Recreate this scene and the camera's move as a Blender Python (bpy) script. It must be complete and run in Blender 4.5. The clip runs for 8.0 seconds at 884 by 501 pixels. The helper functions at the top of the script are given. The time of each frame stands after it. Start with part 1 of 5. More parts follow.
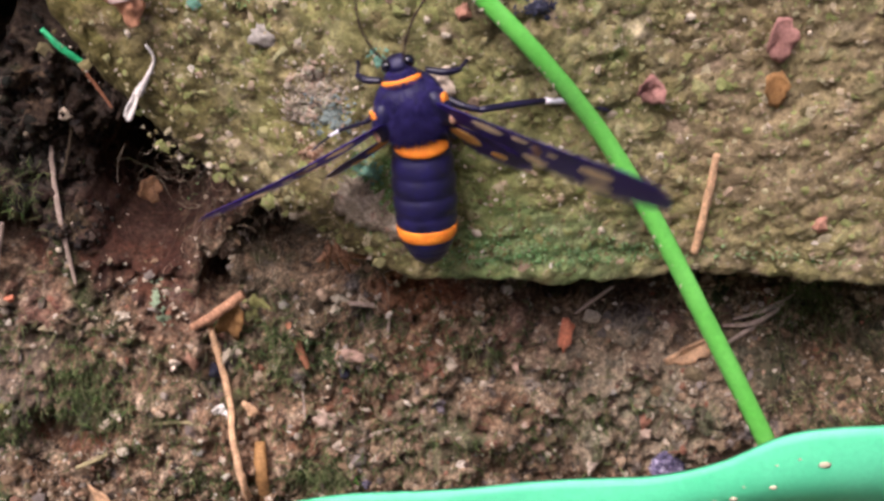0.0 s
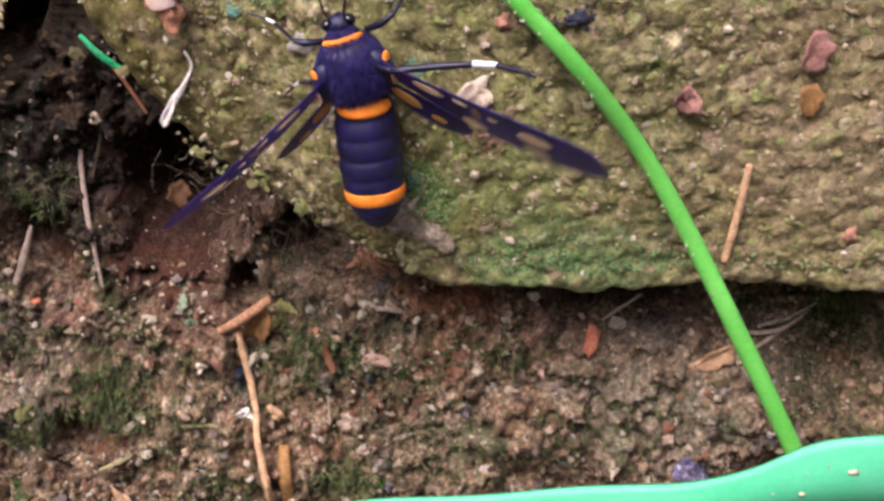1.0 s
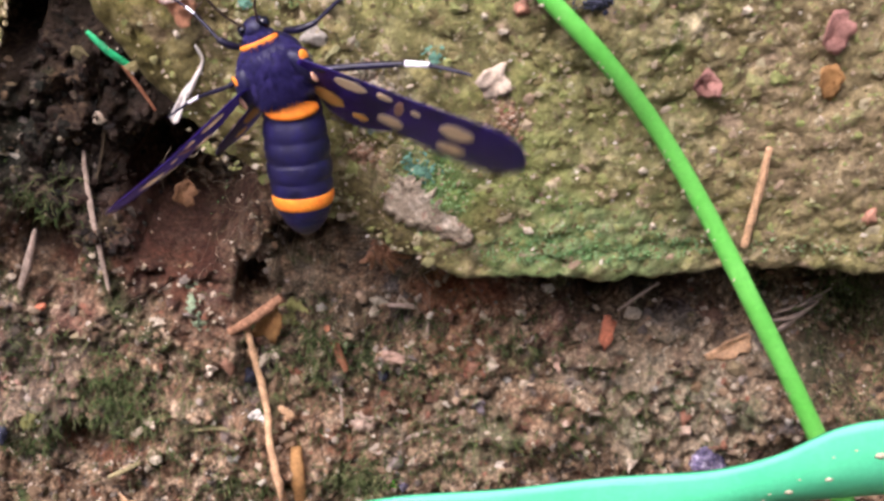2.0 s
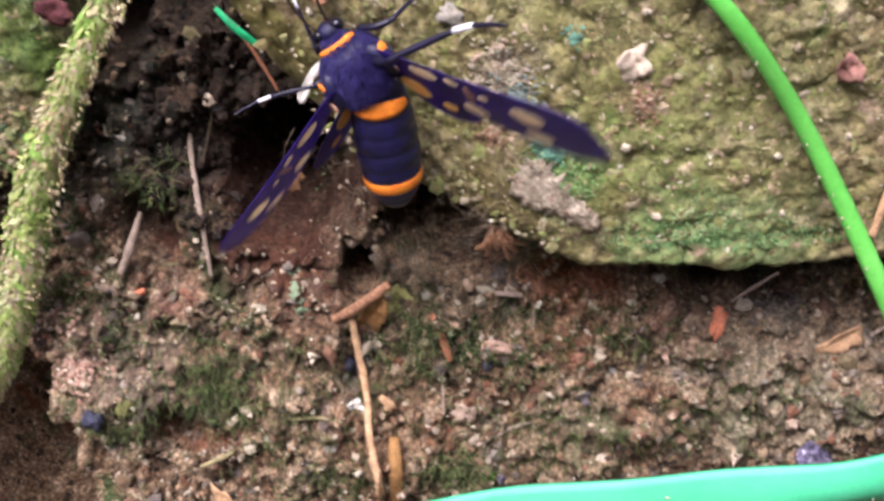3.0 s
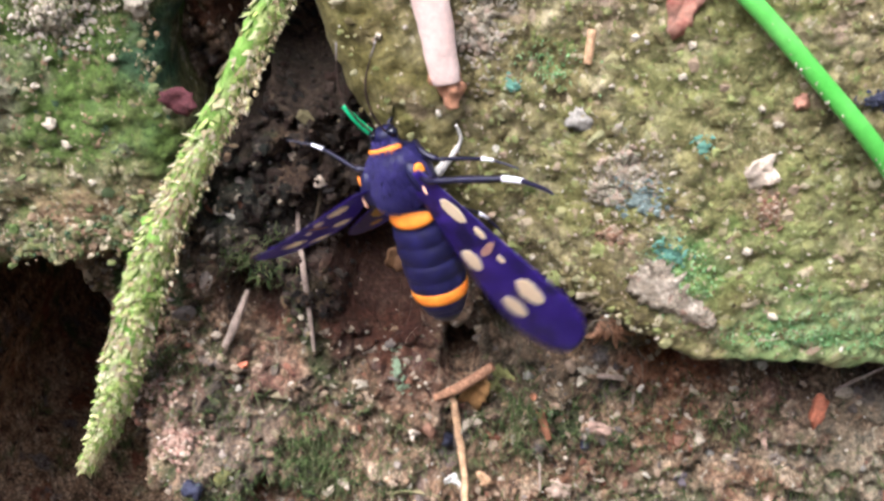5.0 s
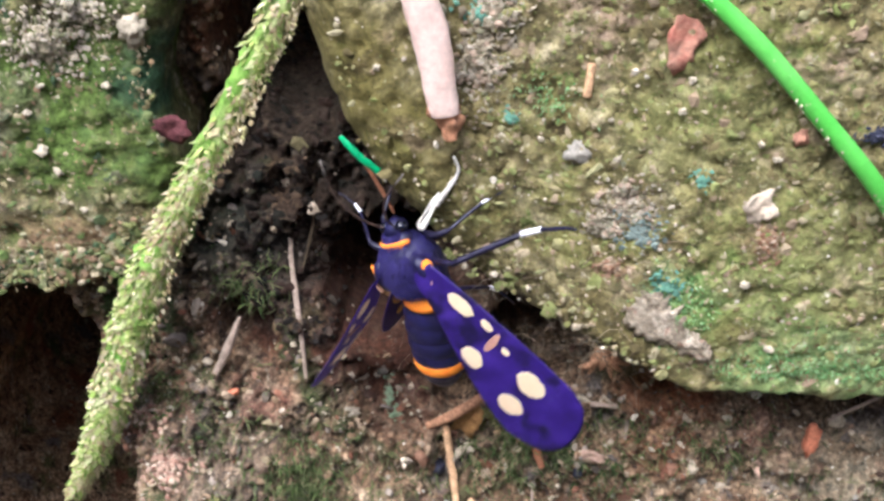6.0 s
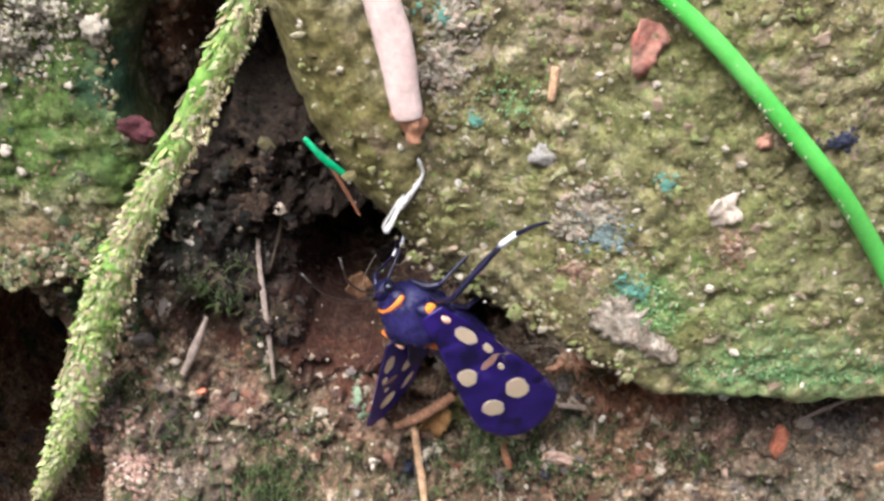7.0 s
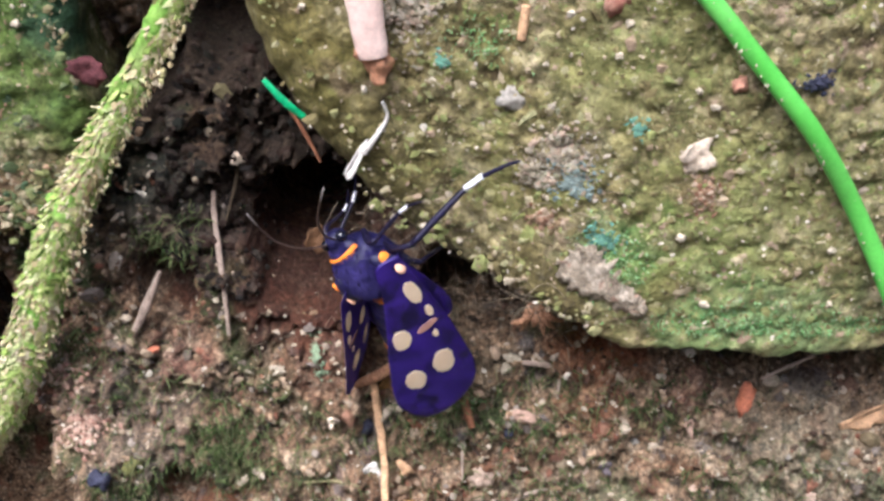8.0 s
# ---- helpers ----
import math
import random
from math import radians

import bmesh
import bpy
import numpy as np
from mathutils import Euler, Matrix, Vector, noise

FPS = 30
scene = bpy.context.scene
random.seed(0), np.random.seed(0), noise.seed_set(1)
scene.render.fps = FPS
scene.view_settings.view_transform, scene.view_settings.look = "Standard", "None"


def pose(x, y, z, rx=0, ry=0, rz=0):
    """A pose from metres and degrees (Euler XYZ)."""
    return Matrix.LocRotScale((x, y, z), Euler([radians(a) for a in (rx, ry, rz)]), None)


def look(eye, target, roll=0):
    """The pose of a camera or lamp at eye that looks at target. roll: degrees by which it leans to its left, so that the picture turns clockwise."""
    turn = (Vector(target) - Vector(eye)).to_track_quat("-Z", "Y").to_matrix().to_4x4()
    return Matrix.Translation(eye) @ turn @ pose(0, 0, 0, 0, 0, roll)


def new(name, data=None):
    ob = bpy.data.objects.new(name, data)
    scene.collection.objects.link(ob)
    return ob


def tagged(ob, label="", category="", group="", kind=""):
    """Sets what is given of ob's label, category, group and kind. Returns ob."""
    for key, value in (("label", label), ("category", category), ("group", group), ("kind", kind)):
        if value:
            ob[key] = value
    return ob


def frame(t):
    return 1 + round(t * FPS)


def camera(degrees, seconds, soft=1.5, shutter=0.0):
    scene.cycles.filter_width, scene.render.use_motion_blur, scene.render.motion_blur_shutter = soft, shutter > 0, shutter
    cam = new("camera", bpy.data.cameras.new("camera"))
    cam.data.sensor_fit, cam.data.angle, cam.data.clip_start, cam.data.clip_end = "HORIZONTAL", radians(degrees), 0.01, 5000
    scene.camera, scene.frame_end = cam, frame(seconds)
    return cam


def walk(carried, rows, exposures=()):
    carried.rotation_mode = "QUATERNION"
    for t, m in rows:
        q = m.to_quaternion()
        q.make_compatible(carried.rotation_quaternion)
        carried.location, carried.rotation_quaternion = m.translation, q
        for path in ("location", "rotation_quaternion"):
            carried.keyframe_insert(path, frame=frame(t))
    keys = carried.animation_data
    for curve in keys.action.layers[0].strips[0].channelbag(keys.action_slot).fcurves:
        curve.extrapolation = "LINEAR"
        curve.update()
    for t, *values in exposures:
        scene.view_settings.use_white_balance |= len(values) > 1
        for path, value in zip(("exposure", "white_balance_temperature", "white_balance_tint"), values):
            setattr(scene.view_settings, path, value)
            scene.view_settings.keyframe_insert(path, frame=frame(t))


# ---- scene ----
# A vertical wall of old stone and earth, seen from a hand's width; x right, y into the wall, z up.
cam = camera(38.0, 8.0, soft=2.8, shutter=0.4)
PATH = [
    (0, 0.01919, -0.07999, 0.30116, 55.751, 2.832, 3.861),
    (0.5, 0.01765, -0.08027, 0.30353, 55.241, 2.533, 2.737),
    (1, 0.01584, -0.08043, 0.30226, 55.660, 2.182, 3.598),
    (1.2, 0.01695, -0.08043, 0.30193, 56.044, 2.516, 3.620),
    (2.3, 0.00975, -0.08013, 0.29898, 55.820, 2.642, 1.530),
    (2.5, 0.00791, -0.08016, 0.29682, 55.756, 2.703, 1.776),
    (3, 0.00299, -0.08032, 0.29890, 56.325, 2.014, 2.022),
    (3.5, 0.00019, -0.07870, 0.30165, 55.683, 1.684, 1.778),
    (4, 0.00006, -0.07805, 0.30412, 56.101, 2.167, 2.709),
    (4.5, -0.00309, -0.07836, 0.30467, 56.175, 2.210, 2.712),
    (4.7, -0.00450, -0.07809, 0.30501, 55.940, 1.825, 2.918),
    (5.8, -0.00508, -0.07548, 0.30765, 56.164, 0.694, 2.867),
    (6, -0.00615, -0.07575, 0.30720, 56.121, 0.580, 2.345),
    (6.5, -0.00482, -0.07519, 0.30789, 55.815, 0.235, 1.907),
    (7, -0.00454, -0.07494, 0.30772, 55.689, 0.126, 2.009),
    (7.5, -0.00566, -0.07643, 0.30536, 55.368, -0.871, 0.376),
    (8, -0.00577, -0.07397, 0.30407, 54.965, -1.352, 0.142),
]
walk(cam, [(t, pose(*p)) for t, *p in PATH], exposures=[(0.0, 0.74, 6200, 23), (1.2, 0.8, 6200, 23), (2.4, 1.06, 6050, 21), (3.2, 1.08, 5950, 18), (4.0, 1.25, 5780, 12), (4.5, 1.26, 5700, 12), (6.5, 1.17, 5600, 8), (8.0, 1.1, 5650, 11)])

# ---- sky and sun ----
world = bpy.data.worlds.new("sky")
scene.world = world
world.use_nodes = True
wn = world.node_tree.nodes
sky = wn.new("ShaderNodeTexSky")
sky.sky_type, sky.sun_disc = "NISHITA", False
sky.air_density, sky.dust_density, sky.ozone_density = 0.7, 6.0, 0.6
sky.sun_elevation, sky.sun_rotation = radians(61), radians(209)
wn["Background"].inputs["Strength"].default_value = 0.15
world.node_tree.links.new(sky.outputs["Color"], wn["Background"].inputs["Color"])
sun = new("sun", bpy.data.lights.new("sun", "SUN"))
sun.data.energy, sun.data.angle, sun.data.color = 2.2, radians(32), (1.0, 0.95, 0.88)
sun.matrix_world = look((-0.3, -0.55, 1.4), (0, 0, 0.25))

# ---- measures and helpers ----
MM = 0.001
HIGH = 250.0          # height of the stone's lower edge above the ground, in mm


def V(x, y, z):
    """A place on the wall, given in millimetres from the stone's lower edge."""
    return Vector((x * MM, y * MM, (z + HIGH) * MM))


PERM = np.random.RandomState(7).permutation(512)
GRAD = np.random.RandomState(8).rand(512) * 2 * np.pi


def grad_noise(x, z, seed=0):
    x, z = np.asarray(x, float), np.asarray(z, float)
    xi, zi = np.floor(x).astype(int), np.floor(z).astype(int)
    xf, zf = x - xi, z - zi
    u, v = xf * xf * xf * (xf * (xf * 6 - 15) + 10), zf * zf * zf * (zf * (zf * 6 - 15) + 10)

    def corner(i, j):
        g = GRAD[PERM[(PERM[(xi + i + seed * 57) % 512] + zi + j) % 512]]
        return np.cos(g) * (xf - i) + np.sin(g) * (zf - j)

    a = corner(0, 0) * (1 - u) + corner(1, 0) * u
    b = corner(0, 1) * (1 - u) + corner(1, 1) * u
    return (a * (1 - v) + b * v) * 1.5


def layers(x, z, size, count, seed=0, fall=0.5):
    out, amp = 0.0, 1.0
    for k in range(count):
        out = out + amp * grad_noise(np.asarray(x) / size, np.asarray(z) / size, seed + k)
        size, amp = size * 0.5, amp * fall
    return out


def ease(lo, hi, v):
    s = np.clip((np.asarray(v, float) - lo) / (hi - lo), 0, 1)
    return s * s * (3 - 2 * s)


def lumps(x, z, size, seed=0):
    """Rounded grains: a cell pattern, 1 in the middle of a grain and 0 at its rim."""
    x, z = np.asarray(x, float) / size, np.asarray(z, float) / size
    xi, zi = np.floor(x).astype(int), np.floor(z).astype(int)
    best = np.full(np.shape(x), 9.0)
    for i in (-1, 0, 1):
        for j in (-1, 0, 1):
            h = PERM[(PERM[(xi + i + seed * 31) % 512] + zi + j) % 512]
            px, pz = xi + i + (h % 23) / 23.0, zi + j + (h % 29) / 29.0
            best = np.minimum(best, (x - px) ** 2 + (z - pz) ** 2)
    return np.clip(1 - best * 1.6, 0, 1)


# Hollows in the earth: centre x, z, half widths, depth.
HOLLOWS = [(-54, -34, 13.5, 31, 140), (-21, 16, 5.5, 6.5, 30), (-27.5, 9, 2.2, 2.6, 14), (-9.0, -12.6, 1.6, 2.1, 40), (-15.0, -5.0, 4.2, 4.8, 45), (-1.0, -8.8, 5.6, 2.9, 22),
           (19.6, -12.2, 1.9, 3.2, 9), (-27, -8.5, 2.4, 3.0, 6), (38, -13, 9, 6, 4), (-35, -33, 8, 6, 4), (-26.5, -27.5, 2.2, 2.6, 4), (43, -19, 4, 4, 5), (25.5, -12, 4, 2.5, 6)]


def earth_y(x, z, rough=True):
    x, z = np.asarray(x, float), np.asarray(z, float)
    y = 4.9 + 0.24 * np.clip(z + 24, 0, 29) - 0.05 * np.clip(x, -40, 40) * ease(-30, -12, z)
    y = y + 5.0 * ease(-9, -2, z) * ease(-30, -12, x)
    for cx, cz, rx, rz, deep in HOLLOWS:
        sx = x + (2.6 * layers(x, z, 9, 3, 77) if deep > 100 else 0.5 * layers(x, z, 2.2, 2, 79))
        y = y + deep * np.exp(-(((sx - cx) / rx) ** 2 + ((z - cz) / rz) ** 2) ** (3 if deep > 12 else 1.5))
    if rough:
        wet = np.exp(-(((x + 21) / 9) ** 2 + ((z - 1) / 9) ** 2) ** 2)
        y = y - 2.3 * wet * layers(x, z, 3.2, 3, 61, 0.6) - 1.2 * wet * lumps(x, z, 1.9, 12)
        y = y - 1.4 * layers(x, z, 9, 3, 1) - 1.0 * layers(x, z, 2.4, 3, 5, 0.6) - 0.55 * lumps(x + 0.4 * z, z, 2.3, 14) * ease(-0.2, 0.4, layers(x, z, 7, 2, 33))
        y = y - 0.45 * lumps(x, z, 1.3, 2) * ease(-0.3, 0.5, layers(x, z, 6, 2, 9)) - 0.22 * lumps(x, z, 0.7, 4) - 0.65 * layers(x, z, 0.9, 2, 17)
    return y


def stone_y(x, z, rough=True):
    x, z = np.asarray(x, float), np.asarray(z, float)
    y = -1.2 + 2.6 * ease(9, -5, x) * ease(-8, 3, z) + 1.5 * ease(18, 36, x)
    if rough:
        y = y - 0.55 * layers(x, z, 11, 3, 21, 0.4) - 0.17 * layers(x, z, 2.2, 3, 25, 0.6)
        y = y - 0.38 * lumps(x, z, 1.45, 6) - 0.16 * lumps(x, z, 0.75, 8)
    return y


def block_y(x, z, rough=True):
    x, z = np.asarray(x, float), np.asarray(z, float)
    y = 6.3 + 0.06 * (x + 36) + 0 * z
    if rough:
        y = y - 0.8 * layers(x, z, 8, 3, 41) - 0.35 * layers(x, z, 2.4, 3, 45, 0.6)
        y = y - 0.26 * lumps(x, z, 1.4, 3) - 0.18 * lumps(x, z, 0.7, 5)
    return y


def part(name, bm, material, parent=None, label="", smooth=True):
    me = bpy.data.meshes.new(name)
    bm.to_mesh(me)
    bm.free()
    if smooth:
        me.polygons.foreach_set("use_smooth", [True] * len(me.polygons))
    me.materials.append(material)
    ob = new(name, me)
    if parent is not None:
        ob.parent = parent
    return tagged(ob, label)


def from_arrays(name, verts, faces, material, smooth=True):
    me = bpy.data.meshes.new(name)
    me.from_pydata(np.asarray(verts).tolist(), [], faces.tolist() if hasattr(faces, "tolist") else faces)
    me.polygons.foreach_set("use_smooth", [smooth] * len(me.polygons))
    me.materials.append(material)
    return new(name, me)


def grid_faces(n, m):
    i = np.arange(n * m).reshape(n, m)
    return np.stack([i[:-1, :-1], i[:-1, 1:], i[1:, 1:], i[1:, :-1]], -1).reshape(-1, 4)


def world_verts(x, y, z):
    return np.stack([x * MM, y * MM, (z + HIGH) * MM], -1).reshape(-1, 3)


# ---- materials ----
def material(name, rough=0.8, spec=0.3, sheen=0.0):
    m = bpy.data.materials.new(name)
    m.use_nodes = True
    b = m.node_tree.nodes["Principled BSDF"]
    b.inputs["Roughness"].default_value = rough
    b.inputs["Specular IOR Level"].default_value = spec
    b.inputs["Sheen Weight"].default_value = sheen
    return m, m.node_tree, b


def noise_node(tree, size, detail=6, rough=0.6, shift=0.0):
    co = tree.nodes.new("ShaderNodeTexCoord")
    mp = tree.nodes.new("ShaderNodeMapping")
    mp.inputs["Location"].default_value = (shift, shift * 0.7, shift * 1.3)
    no = tree.nodes.new("ShaderNodeTexNoise")
    no.inputs["Scale"].default_value = 1.0 / (size * MM)
    no.inputs["Detail"].default_value = detail
    no.inputs["Roughness"].default_value = rough
    tree.links.new(co.outputs["Object"], mp.inputs["Vector"])
    tree.links.new(mp.outputs["Vector"], no.inputs["Vector"])
    return no.outputs["Fac"]


def ramp(tree, fac, stops):
    r = tree.nodes.new("ShaderNodeValToRGB")
    while len(r.color_ramp.elements) < len(stops):
        r.color_ramp.elements.new(0.5)
    for e, (at, c) in zip(r.color_ramp.elements, stops):
        e.position, e.color = at, (*c, 1)
    tree.links.new(fac, r.inputs["Fac"])
    return r.outputs["Color"]


def mixed(tree, fac, a, b, mode="MIX"):
    n = tree.nodes.new("ShaderNodeMix")
    n.data_type, n.blend_type = "RGBA", mode
    for sock, v in ((n.inputs[0], fac), (n.inputs[6], a), (n.inputs[7], b)):
        if isinstance(v, (tuple, float, int)):
            sock.default_value = (*v, 1) if isinstance(v, tuple) else v
        else:
            tree.links.new(v, sock)
    return n.outputs[2]


def mask(tree, fac, lo, hi):
    n = tree.nodes.new("ShaderNodeMapRange")
    n.interpolation_type = "SMOOTHSTEP"
    n.inputs["From Min"].default_value, n.inputs["From Max"].default_value = lo, hi
    tree.links.new(fac, n.inputs["Value"])
    return n.outputs["Result"]


def bumped(tree, b, fac, depth, strength=1.0):
    n = tree.nodes.new("ShaderNodeBump")
    n.inputs["Distance"].default_value, n.inputs["Strength"].default_value = depth * MM, strength
    tree.links.new(fac, n.inputs["Height"])
    tree.links.new(n.outputs["Normal"], b.inputs["Normal"])


def near_mask(tree, place, reach):
    """1 at a place of the wall, fading to 0 at 'reach' millimetres from it, with a ragged rim."""
    co = tree.nodes.new("ShaderNodeTexCoord")
    wob = tree.nodes.new("ShaderNodeTexNoise")
    wob.inputs["Scale"].default_value, wob.inputs["Detail"].default_value = 1.0 / (0.5 * reach * MM), 6
    d = tree.nodes.new("ShaderNodeVectorMath")
    d.operation = "DISTANCE"
    d.inputs[1].default_value = V(*place)
    tree.links.new(co.outputs["Object"], wob.inputs["Vector"])
    tree.links.new(co.outputs["Object"], d.inputs[0])
    add = tree.nodes.new("ShaderNodeMath")
    add.operation = "MULTIPLY_ADD"
    add.inputs[1].default_value = 1.6 * reach * MM
    tree.links.new(wob.outputs["Fac"], add.inputs[0])
    tree.links.new(d.outputs["Value"], add.inputs[2])
    return mask(tree, add.outputs["Value"], 1.9 * reach * MM, 1.1 * reach * MM)


def cell_node(tree, size, shift=0.0):
    co = tree.nodes.new("ShaderNodeTexCoord")
    no = tree.nodes.new("ShaderNodeTexVoronoi")
    no.inputs["Scale"].default_value = 1.0 / (size * MM)
    tree.links.new(co.outputs["Object"], no.inputs["Vector"])
    return no.outputs["Distance"], no.outputs["Color"]


def surface(name, stops, size, rough=0.85, spec=0.25, grain=0.5, bump=0.25, patches=(), fine=0.5, stains_and_shade=(), cells=0.0):
    """A weathered surface: a coarse colour ramp, patches, stain and shade tones of other colours, and a fine grain with
    relief.
    """
    m, tree, b = material(name, rough, spec)
    col = ramp(tree, noise_node(tree, size, 8, 0.65), stops)
    if cells:
        dist, tone = cell_node(tree, cells)
        grey = tree.nodes.new("ShaderNodeRGBToBW")
        tree.links.new(tone, grey.inputs["Color"])
        col = mixed(tree, 1.0, col, ramp(tree, grey.outputs["Val"], [(0.2, (0.7,) * 3), (0.8, (1.3,) * 3)]), "MULTIPLY")
        col = mixed(tree, 1.0, col, ramp(tree, dist, [(0.25, (1.08,) * 3), (0.75, (0.55,) * 3)]), "MULTIPLY")
    for n, (c, psize, lo, hi) in enumerate(patches):
        col = mixed(tree, mask(tree, noise_node(tree, psize, 5, 0.6, 0.31 * (n + 1)), lo, hi), col, c)
    for place, reach, c, much in stains_and_shade:
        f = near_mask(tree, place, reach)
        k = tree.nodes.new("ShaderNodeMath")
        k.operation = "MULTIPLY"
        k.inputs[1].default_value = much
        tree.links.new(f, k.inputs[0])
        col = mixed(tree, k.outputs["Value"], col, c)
    g = noise_node(tree, fine, 4, 0.7, 0.9)
    dark = ramp(tree, g, [(0.3, (1 - grain,) * 3), (0.7, (1 + grain * 0.6,) * 3)])
    col = mixed(tree, 1.0, col, dark, "MULTIPLY")
    tree.links.new(col, b.inputs["Base Color"])
    bumped(tree, b, g, bump)
    return m


def crumbly(name, colours, rough=0.85, spec=0.3):
    """A material whose tone differs from grain to grain."""
    m, tree, b = material(name, rough, spec)
    geo = tree.nodes.new("ShaderNodeNewGeometry")
    n = len(colours)
    col = ramp(tree, geo.outputs["Random Per Island"], [((k + 0.5) / n, c) for k, c in enumerate(colours)])
    g = noise_node(tree, 0.4, 4, 0.7)
    col = mixed(tree, 1.0, col, ramp(tree, g, [(0.3, (0.6,) * 3), (0.7, (1.25,) * 3)]), "MULTIPLY")
    tree.links.new(col, b.inputs["Base Color"])
    bumped(tree, b, g, 0.12)
    return m


# The hollow's darkest tones put its shade into the colour, over red-brown earth.
EARTH = surface("moist earth with hollow shade", [(0.3, (0.078, 0.047, 0.029)), (0.48, (0.335, 0.215, 0.13)), (0.68, (0.61, 0.46, 0.32))], 2.4, 0.8, 0.22, 0.75, 0.45,
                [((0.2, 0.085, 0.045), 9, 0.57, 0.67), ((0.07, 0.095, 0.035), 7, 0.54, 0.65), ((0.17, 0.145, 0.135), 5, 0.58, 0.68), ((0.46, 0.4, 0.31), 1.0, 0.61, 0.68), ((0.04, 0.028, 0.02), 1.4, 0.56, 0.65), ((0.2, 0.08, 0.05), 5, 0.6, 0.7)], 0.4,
                [((8.5, 7, -12), 5, (0.24, 0.085, 0.035), 0.75), ((7.6, 6, -18.5), 3.5, (0.27, 0.13, 0.065), 0.65), ((6.8, 6, -24), 3.0, (0.27, 0.14, 0.08), 0.5),
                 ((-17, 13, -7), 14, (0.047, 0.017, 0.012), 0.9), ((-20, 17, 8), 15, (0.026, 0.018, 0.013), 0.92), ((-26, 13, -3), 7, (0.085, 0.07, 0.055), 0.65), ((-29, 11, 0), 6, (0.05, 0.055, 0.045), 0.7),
                 ((41, 6, -17), 8, (0.03, 0.045, 0.02), 0.8), ((17, 5, -15), 4, (0.2, 0.075, 0.06), 0.5), ((26, 8, -12), 6, (0.09, 0.045, 0.03), 0.35),
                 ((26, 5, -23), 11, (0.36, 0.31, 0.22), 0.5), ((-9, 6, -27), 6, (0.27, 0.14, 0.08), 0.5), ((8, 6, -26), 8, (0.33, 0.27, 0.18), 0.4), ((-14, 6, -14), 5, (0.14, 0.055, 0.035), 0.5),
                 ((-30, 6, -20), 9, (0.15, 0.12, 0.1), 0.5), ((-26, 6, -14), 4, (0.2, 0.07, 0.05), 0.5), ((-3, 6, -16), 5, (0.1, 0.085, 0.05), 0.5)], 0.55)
# Darker olive at the left rim: mossy tone plus its shade, put into the colour.
STONE = surface("mossy stone", [(0.3, (0.1, 0.08, 0.03)), (0.46, (0.25, 0.205, 0.09)), (0.58, (0.34, 0.29, 0.15)), (0.72, (0.5, 0.42, 0.28))], 3.5,
                0.85, 0.25, 0.55, 0.35, [((0.24, 0.225, 0.08), 8, 0.5, 0.62), ((0.15, 0.185, 0.055), 3, 0.6, 0.68), ((0.4, 0.29, 0.2), 5, 0.58, 0.66), ((0.56, 0.49, 0.38), 1.1, 0.64, 0.7), ((0.1, 0.075, 0.035), 1.6, 0.62, 0.7)], 0.45,
                [((16, -1, -2.5), 6, (0.2, 0.33, 0.11), 0.65), ((22, -1, -3), 6, (0.22, 0.34, 0.13), 0.55), ((7, -1, 3), 4, (0.1, 0.27, 0.07), 0.6), ((12, -1, 6), 6, (0.22, 0.3, 0.08), 0.5), ((20, -1, 8), 9, (0.25, 0.26, 0.1), 0.5), ((8, -1, 17), 8, (0.23, 0.24, 0.085), 0.5),
                 ((-15, 2, 14), 8, (0.15, 0.125, 0.035), 0.8), ((-10, 1, 7), 7, (0.14, 0.12, 0.04), 0.7), ((-16, 2, 21), 6, (0.16, 0.135, 0.04), 0.7), ((12.4, -1, 8.4), 2.6, (0.19, 0.115, 0.07), 0.7), ((11.8, -1, 4.5), 1.6, (0.17, 0.12, 0.06), 0.5), ((36, 0, 6), 15, (0.29, 0.215, 0.125), 0.7), ((2, 0, -1), 7, (0.13, 0.105, 0.04), 0.8)], 1.1)
BLOCK = surface("mossy crumbling block", [(0.3, (0.07, 0.06, 0.025)), (0.48, (0.2, 0.17, 0.08)), (0.6, (0.33, 0.27, 0.16)), (0.74, (0.55, 0.46, 0.34))], 3,
                0.85, 0.25, 0.65, 0.4, [((0.09, 0.13, 0.03), 8, 0.46, 0.58), ((0.035, 0.085, 0.05), 6, 0.58, 0.68), ((0.5, 0.43, 0.33), 2.0, 0.62, 0.68)], 0.45,
                [((-38, 6, 2), 6, (0.33, 0.2, 0.12), 0.6), ((-36, 6, 13), 9, (0.11, 0.17, 0.035), 0.75), ((-30, 7, 16), 5, (0.03, 0.08, 0.05), 0.8), ((-44, 6, 14), 5, (0.5, 0.42, 0.32), 0.6)], 0.8)
GROUND = surface("dark ground", [(0.3, (0.03, 0.022, 0.012)), (0.7, (0.1, 0.08, 0.05))], 60, bump=3, fine=8)
BLADE = surface("green grass stem", [(0.3, (0.085, 0.44, 0.05)), (0.7, (0.17, 0.58, 0.11))], 5, 0.42, 0.5, 0.12, 0.03)
LEAF = surface("blue-green leaf", [(0.3, (0.062, 0.51, 0.25)), (0.7, (0.105, 0.6, 0.32))], 8, 0.5, 0.4, 0.08, 0.03)
ROOT = surface("mossy hanging grass", [(0.3, (0.12, 0.32, 0.035)), (0.5, (0.22, 0.38, 0.07)), (0.7, (0.42, 0.44, 0.2))], 4, 0.7, 0.3, 0.4, 0.1)
STRAW = surface("pinkish straw", [(0.3, (0.72, 0.5, 0.43)), (0.7, (0.88, 0.68, 0.6))], 4, 0.6, 0.3, 0.2, 0.05)
